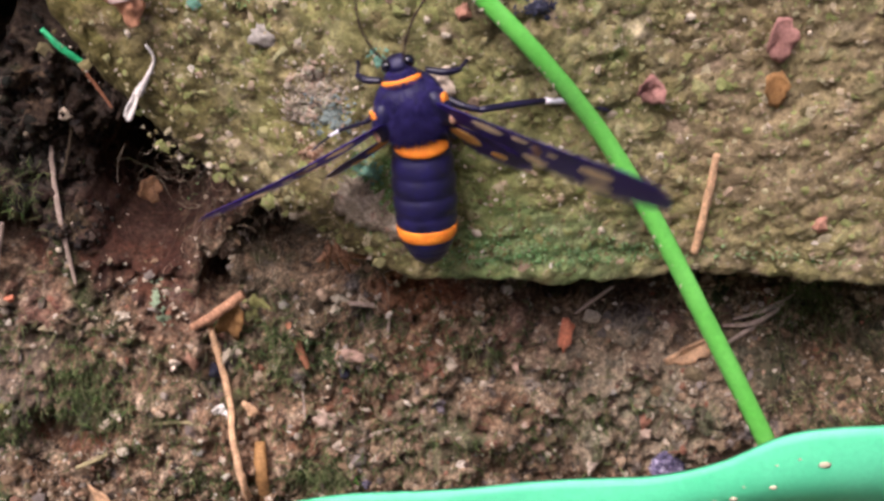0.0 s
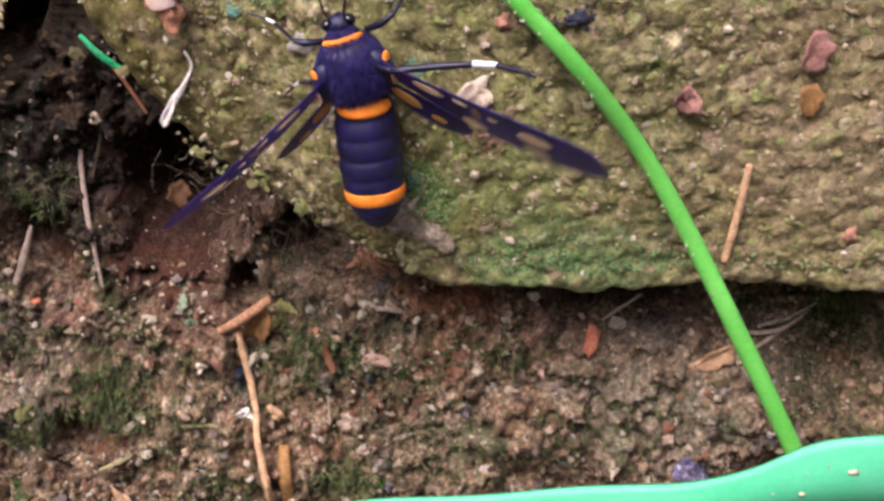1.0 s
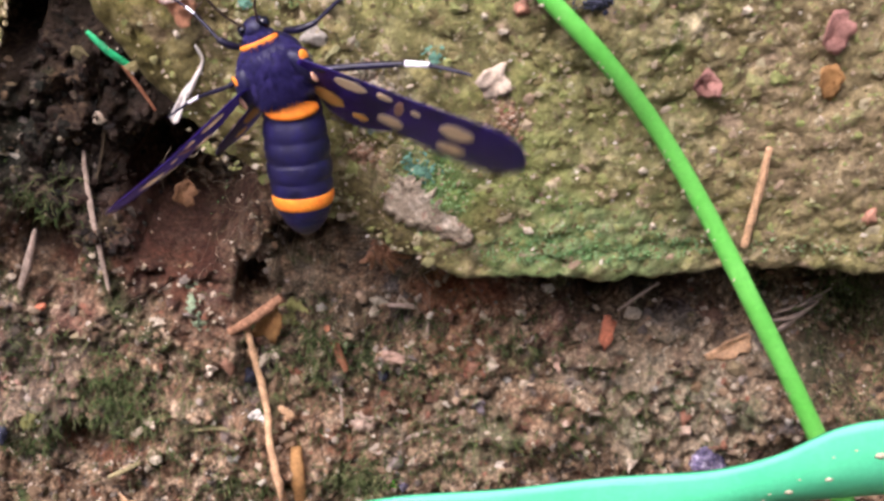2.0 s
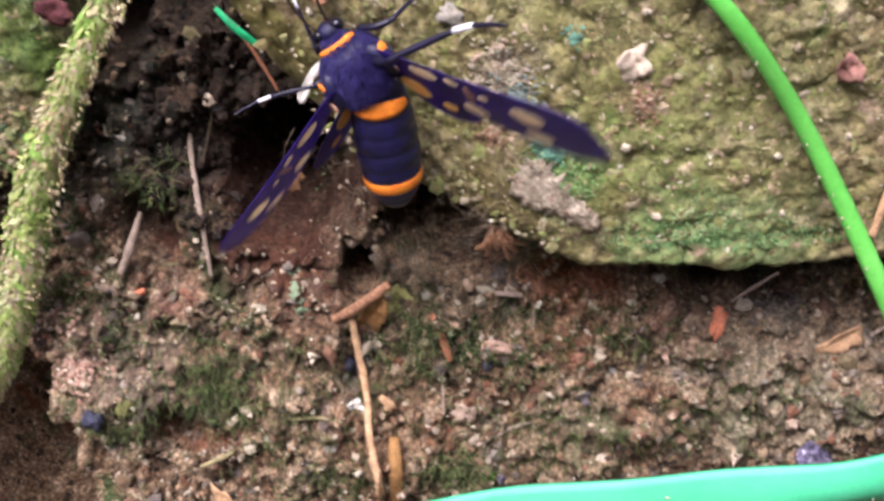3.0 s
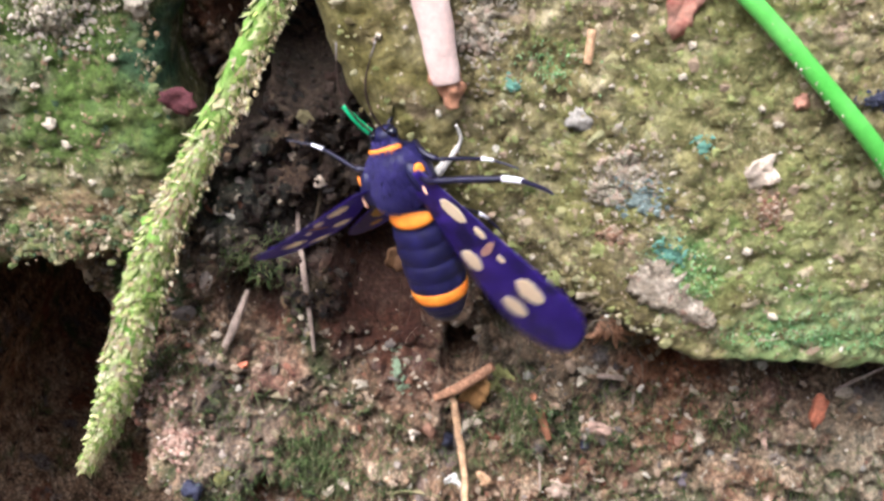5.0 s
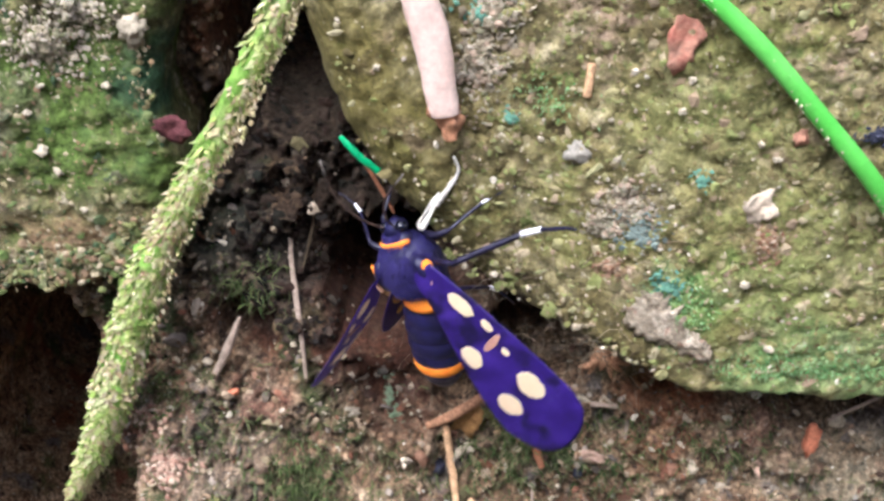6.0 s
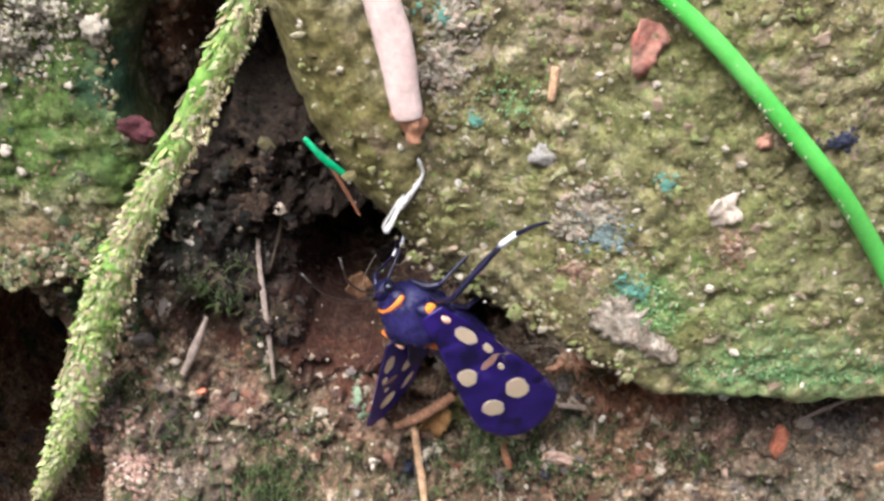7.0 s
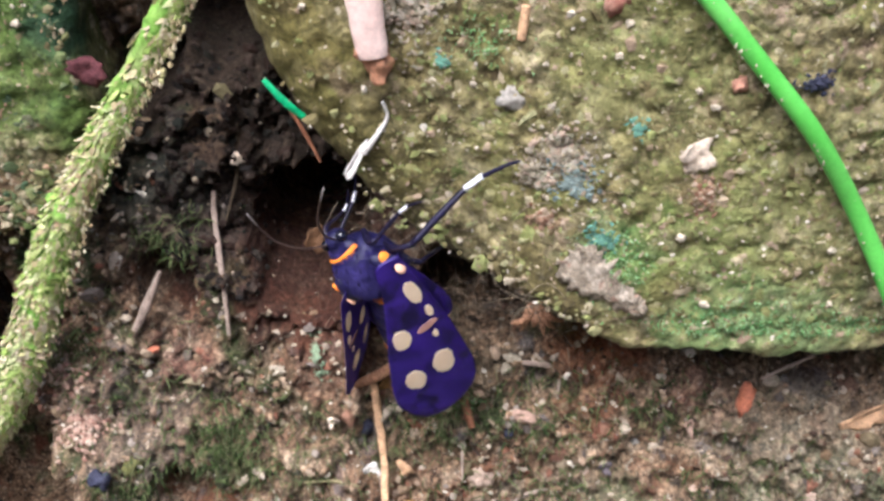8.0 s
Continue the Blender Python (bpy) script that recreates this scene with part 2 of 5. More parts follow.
MOSSY = crumbly("green moss scales", [(0.12, 0.19, 0.035), (0.3, 0.4, 0.09), (0.42, 0.48, 0.16), (0.2, 0.3, 0.06), (0.56, 0.57, 0.3), (0.36, 0.42, 0.14)], 0.75)
PALEMOSS = crumbly("dry cream moss scales", [(0.36, 0.29, 0.16), (0.52, 0.46, 0.26), (0.62, 0.55, 0.38), (0.3, 0.2, 0.12), (0.5, 0.48, 0.22)], 0.85, 0.2)
DUST = surface("pale dust crumb", [(0.3, (0.42, 0.38, 0.26)), (0.7, (0.62, 0.58, 0.44))], 0.5, 0.8, 0.2, 0.2, 0.02)
NAVY = surface("blue-black scales", [(0.3, (0.003, 0.0025, 0.018)), (0.7, (0.012, 0.009, 0.075))], 1.2, 0.45, 0.5, 0.4, 0.05, fine=0.15)
ORANGE = surface("orange scales", [(0.3, (0.88, 0.2, 0.02)), (0.7, (0.95, 0.33, 0.03))], 0.8, 0.6, 0.3, 0.3, 0.04, fine=0.12)
WING = surface("violet-black wing scales", [(0.3, (0.011, 0.004, 0.06)), (0.5, (0.03, 0.01, 0.17)), (0.7, (0.06, 0.026, 0.28))], 2.2, 0.42, 0.5, 0.45, 0.03,
               [((0.006, 0.004, 0.028), 3.5, 0.5, 0.62), ((0.09, 0.07, 0.24), 1.4, 0.64, 0.72)], fine=0.12)
CREAM = surface("cream wing window", [(0.3, (0.88, 0.66, 0.44)), (0.7, (0.94, 0.77, 0.57))], 1.0, 0.5, 0.3, 0.12, 0.01, fine=0.2)
TAN_SPOT = surface("dull tan wing streak", [(0.3, (0.3, 0.15, 0.13)), (0.7, (0.45, 0.26, 0.2))], 1.0, 0.5, 0.3, 0.12, 0.01, fine=0.2)
AMBER = surface("amber wing window", [(0.3, (0.85, 0.42, 0.1)), (0.7, (0.92, 0.56, 0.2))], 1.0, 0.5, 0.3, 0.12, 0.01, fine=0.2)


def let_through(m, colour, share):
    """Light from behind shines through a thin wing window."""
    tree = m.node_tree
    b, out = tree.nodes["Principled BSDF"], tree.nodes["Material Output"]
    tr, mx = tree.nodes.new("ShaderNodeBsdfTranslucent"), tree.nodes.new("ShaderNodeMixShader")
    tr.inputs["Color"].default_value, mx.inputs["Fac"].default_value = (*colour, 1), share
    tree.links.new(b.outputs["BSDF"], mx.inputs[1])
    tree.links.new(tr.outputs["BSDF"], mx.inputs[2])
    tree.links.new(mx.outputs["Shader"], out.inputs["Surface"])


let_through(CREAM, (0.97, 0.86, 0.68), 0.42)
let_through(AMBER, (0.95, 0.6, 0.22), 0.2)
let_through(WING, (0.22, 0.14, 0.6), 0.25)
BLACK = surface("blue-black leg", [(0.3, (0.004, 0.003, 0.012)), (0.7, (0.012, 0.009, 0.04))], 1.0, 0.4, 0.5, 0.3, 0.02, fine=0.12)
FUZZ = surface("violet-blue hair", [(0.3, (0.008, 0.006, 0.05)), (0.7, (0.055, 0.042, 0.19))], 0.8, 0.5, 0.4, 0.3, 0.02, fine=0.12)
FEELER = surface("dark brown feeler", [(0.3, (0.03, 0.018, 0.015)), (0.7, (0.09, 0.055, 0.045))], 0.8, 0.5, 0.3, 0.3, 0.02, fine=0.12)
PINK = surface("salmon scales", [(0.3, (0.82, 0.4, 0.26)), (0.7, (0.92, 0.56, 0.4))], 0.8, 0.6, 0.3, 0.3, 0.04, fine=0.12)
EYE = surface("glossy black eye", [(0.3, (0.003, 0.003, 0.006)), (0.7, (0.008, 0.008, 0.02))], 1.0, 0.15, 0.5, 0.1, 0.0)
PALE_TIP = surface("pale antenna tip", [(0.3, (0.2, 0.17, 0.16)), (0.7, (0.34, 0.3, 0.28))], 0.8, 0.5, 0.3, 0.2, 0.01)
WHITE = surface("white tarsus", [(0.3, (0.7, 0.68, 0.75)), (0.7, (0.85, 0.83, 0.9))], 1.0, 0.5, 0.3, 0.1, 0.01)


# ---- the setting ----
def stretched(lo, hi, step, far_lo, far_hi):
    a = list(np.arange(lo, hi + step / 2, step))
    s = step
    while a[0] > far_lo:
        s = min(s * 1.5, 40)
        a.insert(0, max(a[0] - s, far_lo))
    s = step
    while a[-1] < far_hi:
        s = min(s * 1.5, 40)
        a.append(min(a[-1] + s, far_hi))
    return np.array(a)


def earth_wall():
    xs, zs = stretched(-56, 54, 0.27, -600, 600), stretched(-44, 30, 0.27, -HIGH - 20, 260)
    x, z = np.meshgrid(xs, zs)
    y = earth_y(x, z)
    n, m = x.shape
    verts, faces = world_verts(x, y, z), grid_faces(n, m)
    back = []
    rim = np.r_[np.arange(m), np.arange(1, n) * m + m - 1, (n - 1) * m + np.arange(m - 2, -1, -1), np.arange(n - 2, 0, -1) * m]
    k = len(verts)
    verts = np.r_[verts, np.stack([verts[rim][:, 0], np.full(len(rim), 0.25), verts[rim][:, 2]], -1)]
    for a in range(len(rim)):
        b = (a + 1) % len(rim)
        back.append((int(rim[b]), int(rim[a]), k + a, k + b))
    faces = faces.tolist() + back + [tuple(range(k + len(rim) - 1, k - 1, -1))]
    return tagged(from_arrays("wall_earth", verts, faces, EARTH), "moist brown earth bank of an old wall, shade coloured into its hollow", kind="structure")


def edge_slab(name, curve, toward, face, length, roundness, depth, mat, label, step=0.3):
    """A block whose visible rim follows a curve in the wall's plane; the face runs from there along 'toward'."""
    pts = np.array(curve, float)
    seg = np.r_[0, np.cumsum(np.hypot(*np.diff(pts, axis=0).T))]
    s = np.arange(0, seg[-1], step)
    cx, cz = np.interp(s, seg, pts[:, 0]), np.interp(s, seg, pts[:, 1])
    k = np.ones(13) / 13
    cx, cz = (np.convolve(np.pad(c, 6, mode="edge"), k, "valid") for c in (cx, cz))
    wob = 0.5 * layers(s, s * 0.3, 5, 4, 61)
    rr = np.interp(s, seg, roundness)
    # Rows: the hidden flank from the back, the rounded rim, then the face.
    near = np.arange(0, 60, step)
    far = np.array([62, 66, 74, 90, length])
    v = np.r_[near, far]
    rows = []
    for d in (depth, depth * 0.6, depth * 0.3, depth * 0.15):
        rows.append((np.zeros_like(s) + 0.15 * d, d))
    X, Y, Z = [], [], []
    for inset, d in rows:
        X.append(cx + toward[0] * (inset * 0.3 + wob)); Z.append(cz + toward[1] * (inset * 0.3 + wob))
        Y.append(face(cx, cz, False) + d + rr * 0.6)
    for q in v:
        px, pz = cx + toward[0] * (q + wob), cz + toward[1] * (q + wob)
        lean = np.clip(1 - q / np.maximum(rr, 0.1), 0, 1)
        X.append(px); Z.append(pz)
        Y.append(face(px, pz) + rr * (1 - np.sqrt(np.clip(1 - lean ** 2, 0, 1))))
    X, Y, Z = np.array(X), np.array(Y), np.array(Z)
    f = grid_faces(*X.shape)
    if toward[0] > 0:
        f = f[:, ::-1]
    return tagged(from_arrays(name, world_verts(X, Y, Z), f, mat), label, kind="structure")


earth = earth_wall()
STONE_RIM = [(-21, 48), (-19.8, 30), (-19, 19), (-17.3, 14.6), (-14.9, 11), (-12.2, 6.8), (-8.8, 2.8), (-4.2, -0.1), (1.2, -2.3), (4.6, -4.1), (8.2, -5.4),
             (12, -5.9), (19, -5.8), (28, -6.2), (40, -6.9), (75, -7.5), (110, -8)]
ROUND = [6.5, 6.5, 6.5, 6, 5.5, 5, 4.5, 4, 3.4, 2.4, 1.6, 1.4, 1.3, 1.3, 1.3, 1.3, 1.3]
stone = edge_slab("wall_stone", STONE_RIM, (0.62, 0.78), stone_y, 160, ROUND, 14, STONE, "olive moss-covered stone in an old wall")
BLOCK_RIM = [(-25.5, 50), (-27, 30), (-28.5, 21), (-30.5, 15.5), (-30.5, 12), (-29, 9), (-30, 5), (-32.5, 0.5), (-36, -1.8), (-41, -2.2), (-48, -3), (-60, -3), (-110, -4)]
block = edge_slab("wall_block", BLOCK_RIM, (-0.7, 0.71), block_y, 150, [3, 3, 3, 3, 2.5, 2.5, 2.5, 2.5, 2.5, 2, 2, 2, 2], 14, BLOCK,
                  "crumbling moss-covered block in an old wall")


def add_sky_screen():
    """A plain screen, added unseen behind the eye: it shuts off the low sky in front of the stones."""
    bm = bmesh.new()
    bmesh.ops.create_cube(bm, size=1)
    bmesh.ops.scale(bm, verts=bm.verts, vec=(4.0, 0.12, 1.2))
    bmesh.ops.bevel(bm, geom=bm.edges, offset=0.01, segments=2, affect="EDGES")
    bmesh.ops.translate(bm, verts=bm.verts, vec=(0, -1.3, 0.59))
    return tagged(part("wall_back", bm, GROUND, smooth=False), "added unseen screen that shuts off the low sky", kind="structure")


def ground_sheet():
    bm = bmesh.new()
    a = [-3000, -300, -30, -5, -2, -1, -0.5, 0, 0.5, 1, 2, 5, 30, 300, 3000]
    vs = [[bm.verts.new((x, y, 0.004 * math.sin(9 * x + 4 * y) if abs(x) < 3 and abs(y) < 3 else 0)) for x in a] for y in a]
    for i in range(len(a) - 1):
        for j in range(len(a) - 1):
            bm.faces.new((vs[i][j], vs[i][j + 1], vs[i + 1][j + 1], vs[i + 1][j]))
    return tagged(part("ground", bm, GROUND), "dark bare ground below the wall", kind="structure")


ground_sheet()
add_sky_screen()


# ---- tubes, strips and stones ----
def smooth_line(pts, count):
    pts = [Vector(p) for p in pts]
    if len(pts) == 2:
        return [pts[0].lerp(pts[1], k / (count - 1)) for k in range(count)]
    out = []
    for k in range(count):
        u = k / (count - 1) * (len(pts) - 1)
        i = min(int(u), len(pts) - 2)
        f = u - i
        p0, p1, p2, p3 = pts[max(i - 1, 0)], pts[i], pts[i + 1], pts[min(i + 2, len(pts) - 1)]
        out.append(0.5 * ((2 * p1) + (p2 - p0) * f + (2 * p0 - 5 * p1 + 4 * p2 - p3) * f * f + (3 * p1 - p0 - 3 * p2 + p3) * f ** 3))
    return out


def tube(bm, pts, radii, sides=10, flat=1.0, count=None, up=(0, -1, 0), wob=0.0):
    """A tapered tube along points, in the units of the points; flat squeezes it along 'up'."""
    line = smooth_line(pts, count or max(len(pts) * 5, 8))
    n = len(line)
    rings = []
    for k, p in enumerate(line):
        d = (line[min(k + 1, n - 1)] - line[max(k - 1, 0)]).normalized()
        side = d.cross(Vector(up))
        side = side.normalized() if side.length > 1e-6 else Vector((1, 0, 0))
        out = side.cross(d).normalized()
        r = float(np.interp(k / (n - 1), np.linspace(0, 1, len(radii)), radii))
        ring = []
        for a in range(sides):
            th = 2 * math.pi * a / sides
            w = 1 + wob * (noise.noise(p * 900 + Vector((a * 1.7, 0, 0))))
            ring.append(bm.verts.new(p + (side * math.cos(th) + out * math.sin(th) * flat) * r * w))
        rings.append(ring)
    for a, b in zip(rings, rings[1:]):
        for i in range(sides):
            bm.faces.new((a[i], a[(i + 1) % sides], b[(i + 1) % sides], b[i]))
    bm.faces.new(rings[0][::-1])
    bm.faces.new(rings[-1])
    return bm


def grass_stem():
    bm = bmesh.new()
    tube(bm, [V(-4, -1.5, 36), V(4.4, -1.8, 28.5), V(9.6, -2.6, 24), V(14.2, -2.9, 19), V(18.6, -3.2, 14), V(22.75, -2.25, 7.74), V(26.53, -2.8, 1.1), V(30.08, -4.4, -5.71), V(33.85, -5.6, -13.35),
              V(36.99, -6.6, -20.38), V(42, -9.5, -34), V(60, -14, -90), V(80, -16, -245)], [0.4 * MM, 0.56 * MM, 0.62 * MM, 0.64 * MM, 0.64 * MM, 0.64 * MM, 0.7 * MM, 0.72 * MM, 0.73 * MM, 0.75 * MM, 1.1 * MM, 1.6 * MM, 2 * MM], 12, 0.75, 90)
    base = tagged(new("grass_stem"), "bright green smooth grass stem leaning on the stone", "grass stem")
    part("stalk", bm, BLADE, base)
    rnd = random.Random(3)
    line = smooth_line([V(4.4, -1.8, 28.5), V(9.6, -2.6, 24), V(14.2, -2.9, 19), V(18.6, -3.2, 14), V(22.75, -2.25, 7.74), V(26.53, -2.8, 1.1), V(30.08, -4.4, -5.71), V(33.85, -5.6, -13.35)], 200)
    for k in range(44):
        p = line[min(199, int(rnd.choice((14, 40, 62, 88, 120, 160)) + rnd.gauss(0, 9)))] + Vector((rnd.uniform(-0.62, -0.4) if k % 2 else rnd.uniform(-0.6, 0.1), -rnd.uniform(0.38, 0.5), rnd.uniform(-0.3, 0.3))) * MM
        bm = bmesh.new()
        bmesh.ops.create_icosphere(bm, subdivisions=1, radius=rnd.uniform(0.05, 0.15) * MM)
        for v in bm.verts:
            v.co *= rnd.uniform(0.5, 1.3)
        bmesh.ops.scale(bm, verts=bm.verts, vec=(rnd.uniform(0.6, 1.1), 0.35, rnd.uniform(0.8, 1.7)))
        bmesh.ops.translate(bm, verts=bm.verts, vec=p)
        part("speck", bm, DUST, base, "pale crumb of dust stuck on the stalk")
    return base


def green_leaf():
    bm = bmesh.new()
    top = [(-16, -24), (-12, -22.6), (-5.2, -20.6), (-0.9, -19.5), (3.3, -18.7), (11.8, -17.8), (19, -17), (27, -16.2), (31, -15.1), (33, -14.1), (34.4, -13), (36.6, -11.9), (40.5, -11.2), (44, -11), (56, -10), (75, -9)]
    low = [(-16, -25.6), (-12, -26), (0, -26), (11, -25.4), (20, -23.4), (24.4, -22), (25.4, -20.9), (26.6, -21.7), (28, -21.1), (34, -19.7), (38.4, -19.2), (44, -19.4), (56, -20), (75, -22)]
    n = 140
    tx = np.linspace(-16, 75, n)
    tz = np.interp(tx, [p[0] for p in top], [p[1] for p in top])
    lz = np.interp(tx, [p[0] for p in low], [p[1] for p in low])
    k = np.ones(5) / 5
    tz, lz = (np.convolve(np.pad(c, 2, mode="edge"), k, "valid") for c in (tz, lz))
    rows = 12
    layersv = []
    for thick in (0.0, 0.35):
        grid = []
        for i in range(n):
            col = []
            for j in range(rows + 1):
                w = j / rows
                z = tz[i] + (lz[i] - tz[i]) * w
                bow = -1.2 * math.sin(math.pi * w) + 0.12 * math.sin(tx[i] * 0.4 + 3 * w)
                col.append(bm.verts.new(V(tx[i], -11 + bow + thick + 0.6 * w, z)))
            grid.append(col)
        layersv.append(grid)
    a, b = layersv
    for i in range(n - 1):
        for j in range(rows):
            bm.faces.new((a[i][j], a[i][j + 1], a[i + 1][j + 1], a[i + 1][j]))
            bm.faces.new((b[i][j], b[i + 1][j], b[i + 1][j + 1], b[i][j + 1]))
        bm.faces.new((a[i][0], a[i + 1][0], b[i + 1][0], b[i][0]))
        bm.faces.new((a[i][rows], b[i][rows], b[i + 1][rows], a[i + 1][rows]))
    for i in (0, n - 1):
        for j in range(rows):
            q = (a[i][j], b[i][j], b[i][j + 1], a[i][j + 1])
            bm.faces.new(q if i == 0 else q[::-1])
    base = tagged(new("broad_leaf"), "broad smooth blue-green leaf blade with pale specks", "leaf")
    part("blade", bm, LEAF, base)
    rnd = random.Random(11)
    spots = [(38.6, 0.3, 0.42), (32.5, 0.55, 0.3), (35.2, 0.5, 0.28), (26, 0.72, 0.35), (18, 0.8, 0.3)] + [(rnd.uniform(2, 46), rnd.uniform(0.15, 0.9), rnd.uniform(0.1, 0.2)) for _ in range(22)]
    for x, w, r in spots:
        z0, z1 = np.interp(x, tx, tz), np.interp(x, tx, lz)
        bm = bmesh.new()
        bmesh.ops.create_icosphere(bm, subdivisions=1, radius=r * MM)
        bmesh.ops.scale(bm, verts=bm.verts, vec=(1.2, 0.35, 0.8))
        bmesh.ops.translate(bm, verts=bm.verts, vec=V(x, -11 - 1.2 * math.sin(math.pi * w) + 0.12 * math.sin(x * 0.4 + 3 * w) + 0.6 * w - 0.05, z0 + (z1 - z0) * w))
        part("speck", bm, DUST, base, "pale speck on the leaf")
    return base


def hanging_root():
    base = new("hanging_grass")
    tagged(base, "old grass blade hanging down, crusted with pale green moss", "grass blade")
    bm = bmesh.new()
    line = [V(-19, 5.5, 27), V(-20.6, 5.2, 23), V(-22.6, 5, 19), V(-26.6, 5, 11.8), V(-29.8, 5, 6), V(-33.5, 5, -1.2), V(-37, 5.2, -10.5), V(-40, 5.6, -18), V(-43.2, 6.2, -24.6)]
    tube(bm, line, [1.05 * MM, 1.05 * MM, 1.0 * MM, 1.0 * MM, 1.2 * MM, 1.5 * MM, 1.6 * MM, 1.1 * MM, 0.25 * MM], 18, 0.6, 150, wob=0.6)
    part("blade", bm, ROOT, base)
    # Scales of moss that point down the blade.
    rnd = random.Random(9)
    path = smooth_line(line, 300)
    wide = [1.1, 1.1, 1.05, 1.05, 1.25, 1.55, 1.7, 1.2, 0.3]
    bm = bmesh.new()
    pale = bmesh.new()
    for _ in range(3600):
        k = rnd.randrange(4, 296)
        p, d = path[k], (path[k + 3] - path[k - 3]).normalized()
        side = d.cross(Vector((0, -1, 0))).normalized()
        out = side.cross(d)
        if out.y > 0:
            out = -out
        r = float(np.interp(k / 299, np.linspace(0, 1, 9), wide))
        th = rnd.uniform(-0.2, math.pi + 0.2)
        if k < 120 and math.cos(th) * side.x < 0.1 and rnd.random() < 0.85:
            continue
        n = side * math.cos(th) + out * math.sin(th) * 0.62
        c = p + n * r * MM * 0.95
        long, thin = rnd.uniform(0.4, 0.95) * rnd.uniform(0.8, 2.6) * MM, rnd.uniform(0.07, 0.21) * MM
        if k > 130:
            long, thin = long * 1.4, thin * 1.6
        w = d.cross(n).normalized() * thin
        tip = c + d * long * rnd.uniform(0.5, 1.0) + n * rnd.uniform(-0.05, 0.4) * MM + side * rnd.uniform(-0.4, 0.4) * MM
        mid = c + d * long * 0.4 + n * 0.2 * MM
        target = pale if rnd.random() < (0.22 + 0.4 * math.sin(k * 0.05) ** 2) else bm
        q = [target.verts.new(v) for v in (c - w, c + w, mid + w * 1.3, mid - w * 1.3, tip, c - n * 0.1 * MM)]
        for f in ((0, 1, 2, 3), (3, 2, 4), (1, 0, 5), (0, 3, 5), (2, 1, 5), (3, 4, 5), (4, 2, 5)):
            target.faces.new([q[i] for i in f])
    crumb = bmesh.new()
    for _ in range(1500):
        k = int(min(rnd.uniform(3, 240), rnd.uniform(3, 296)))
        p, d = path[k], (path[k + 3] - path[k - 3]).normalized()
        side = d.cross(Vector((0, -1, 0))).normalized()
        if side.x < 0:
            side = -side
        lobe = 0.5 + 0.5 * math.sin(k * 0.11) * math.sin(k * 0.037 + 1)
        r = float(np.interp(k / 299, np.linspace(0, 1, 9), wide))
        c = p + (side * rnd.uniform(-0.2, 1.15) * r + Vector((0, -1, 0)) * rnd.uniform(0.35, 0.75) * r * 0.7) * MM + side * 0.7 * lobe * rnd.random() * MM
        size = rnd.uniform(0.05, 0.15) * (0.6 + lobe) * MM
        got = bmesh.ops.create_icosphere(crumb, subdivisions=1, radius=size)["verts"]
        for v in got:
            v.co = c + Vector((v.co.x * rnd.uniform(0.6, 1.3), v.co.y * rnd.uniform(0.6, 1.3), v.co.z * rnd.uniform(0.8, 2.4)))
    tagged(part("crumb_crust", crumb, PALEMOSS, base, "cream crust of dry crumbs", False), kind="stuff")
    tagged(part("moss_scales", bm, MOSSY, base, "fresh green moss scales", False), kind="stuff")
    tagged(part("dry_scales", pale, PALEMOSS, base, "dry cream moss scales", False), kind="stuff")
    return base


grass_stem()
green_leaf()
hanging_root()


# ---- the moth: y towards the head, z out of its back, in millimetres ----
def lathe(bm, prof, sides=24, squash=1.0, bend=None):
    """Rings round the y axis from (y, radius) pairs."""
    rings = []
    for y, r in prof:
        dz = bend(y) if bend else 0
        rings.append([bm.verts.new(((r * math.cos(2 * math.pi * a / sides)) * MM, y * MM, (r * squash * math.sin(2 * math.pi * a / sides) + dz) * MM)) for a in range(sides)])
    for a, b in zip(rings, rings[1:]):
        for i in range(sides):
            bm.faces.new((a[i], b[i], b[(i + 1) % sides], a[(i + 1) % sides]))
    bm.faces.new(rings[0])
    bm.faces.new(rings[-1][::-1])
    bmesh.ops.recalc_face_normals(bm, faces=bm.faces)
    return bm


def ab_radius(y):
    """The abdomen's radius at y (0 at the waist, -10 at the tip)."""
    return float(np.interp(-y, [0, 1, 3, 5.5, 7.5, 8.8, 9.6, 10.1], [1.8, 2.05, 2.25, 2.25, 2.05, 1.6, 0.95, 0.25]))


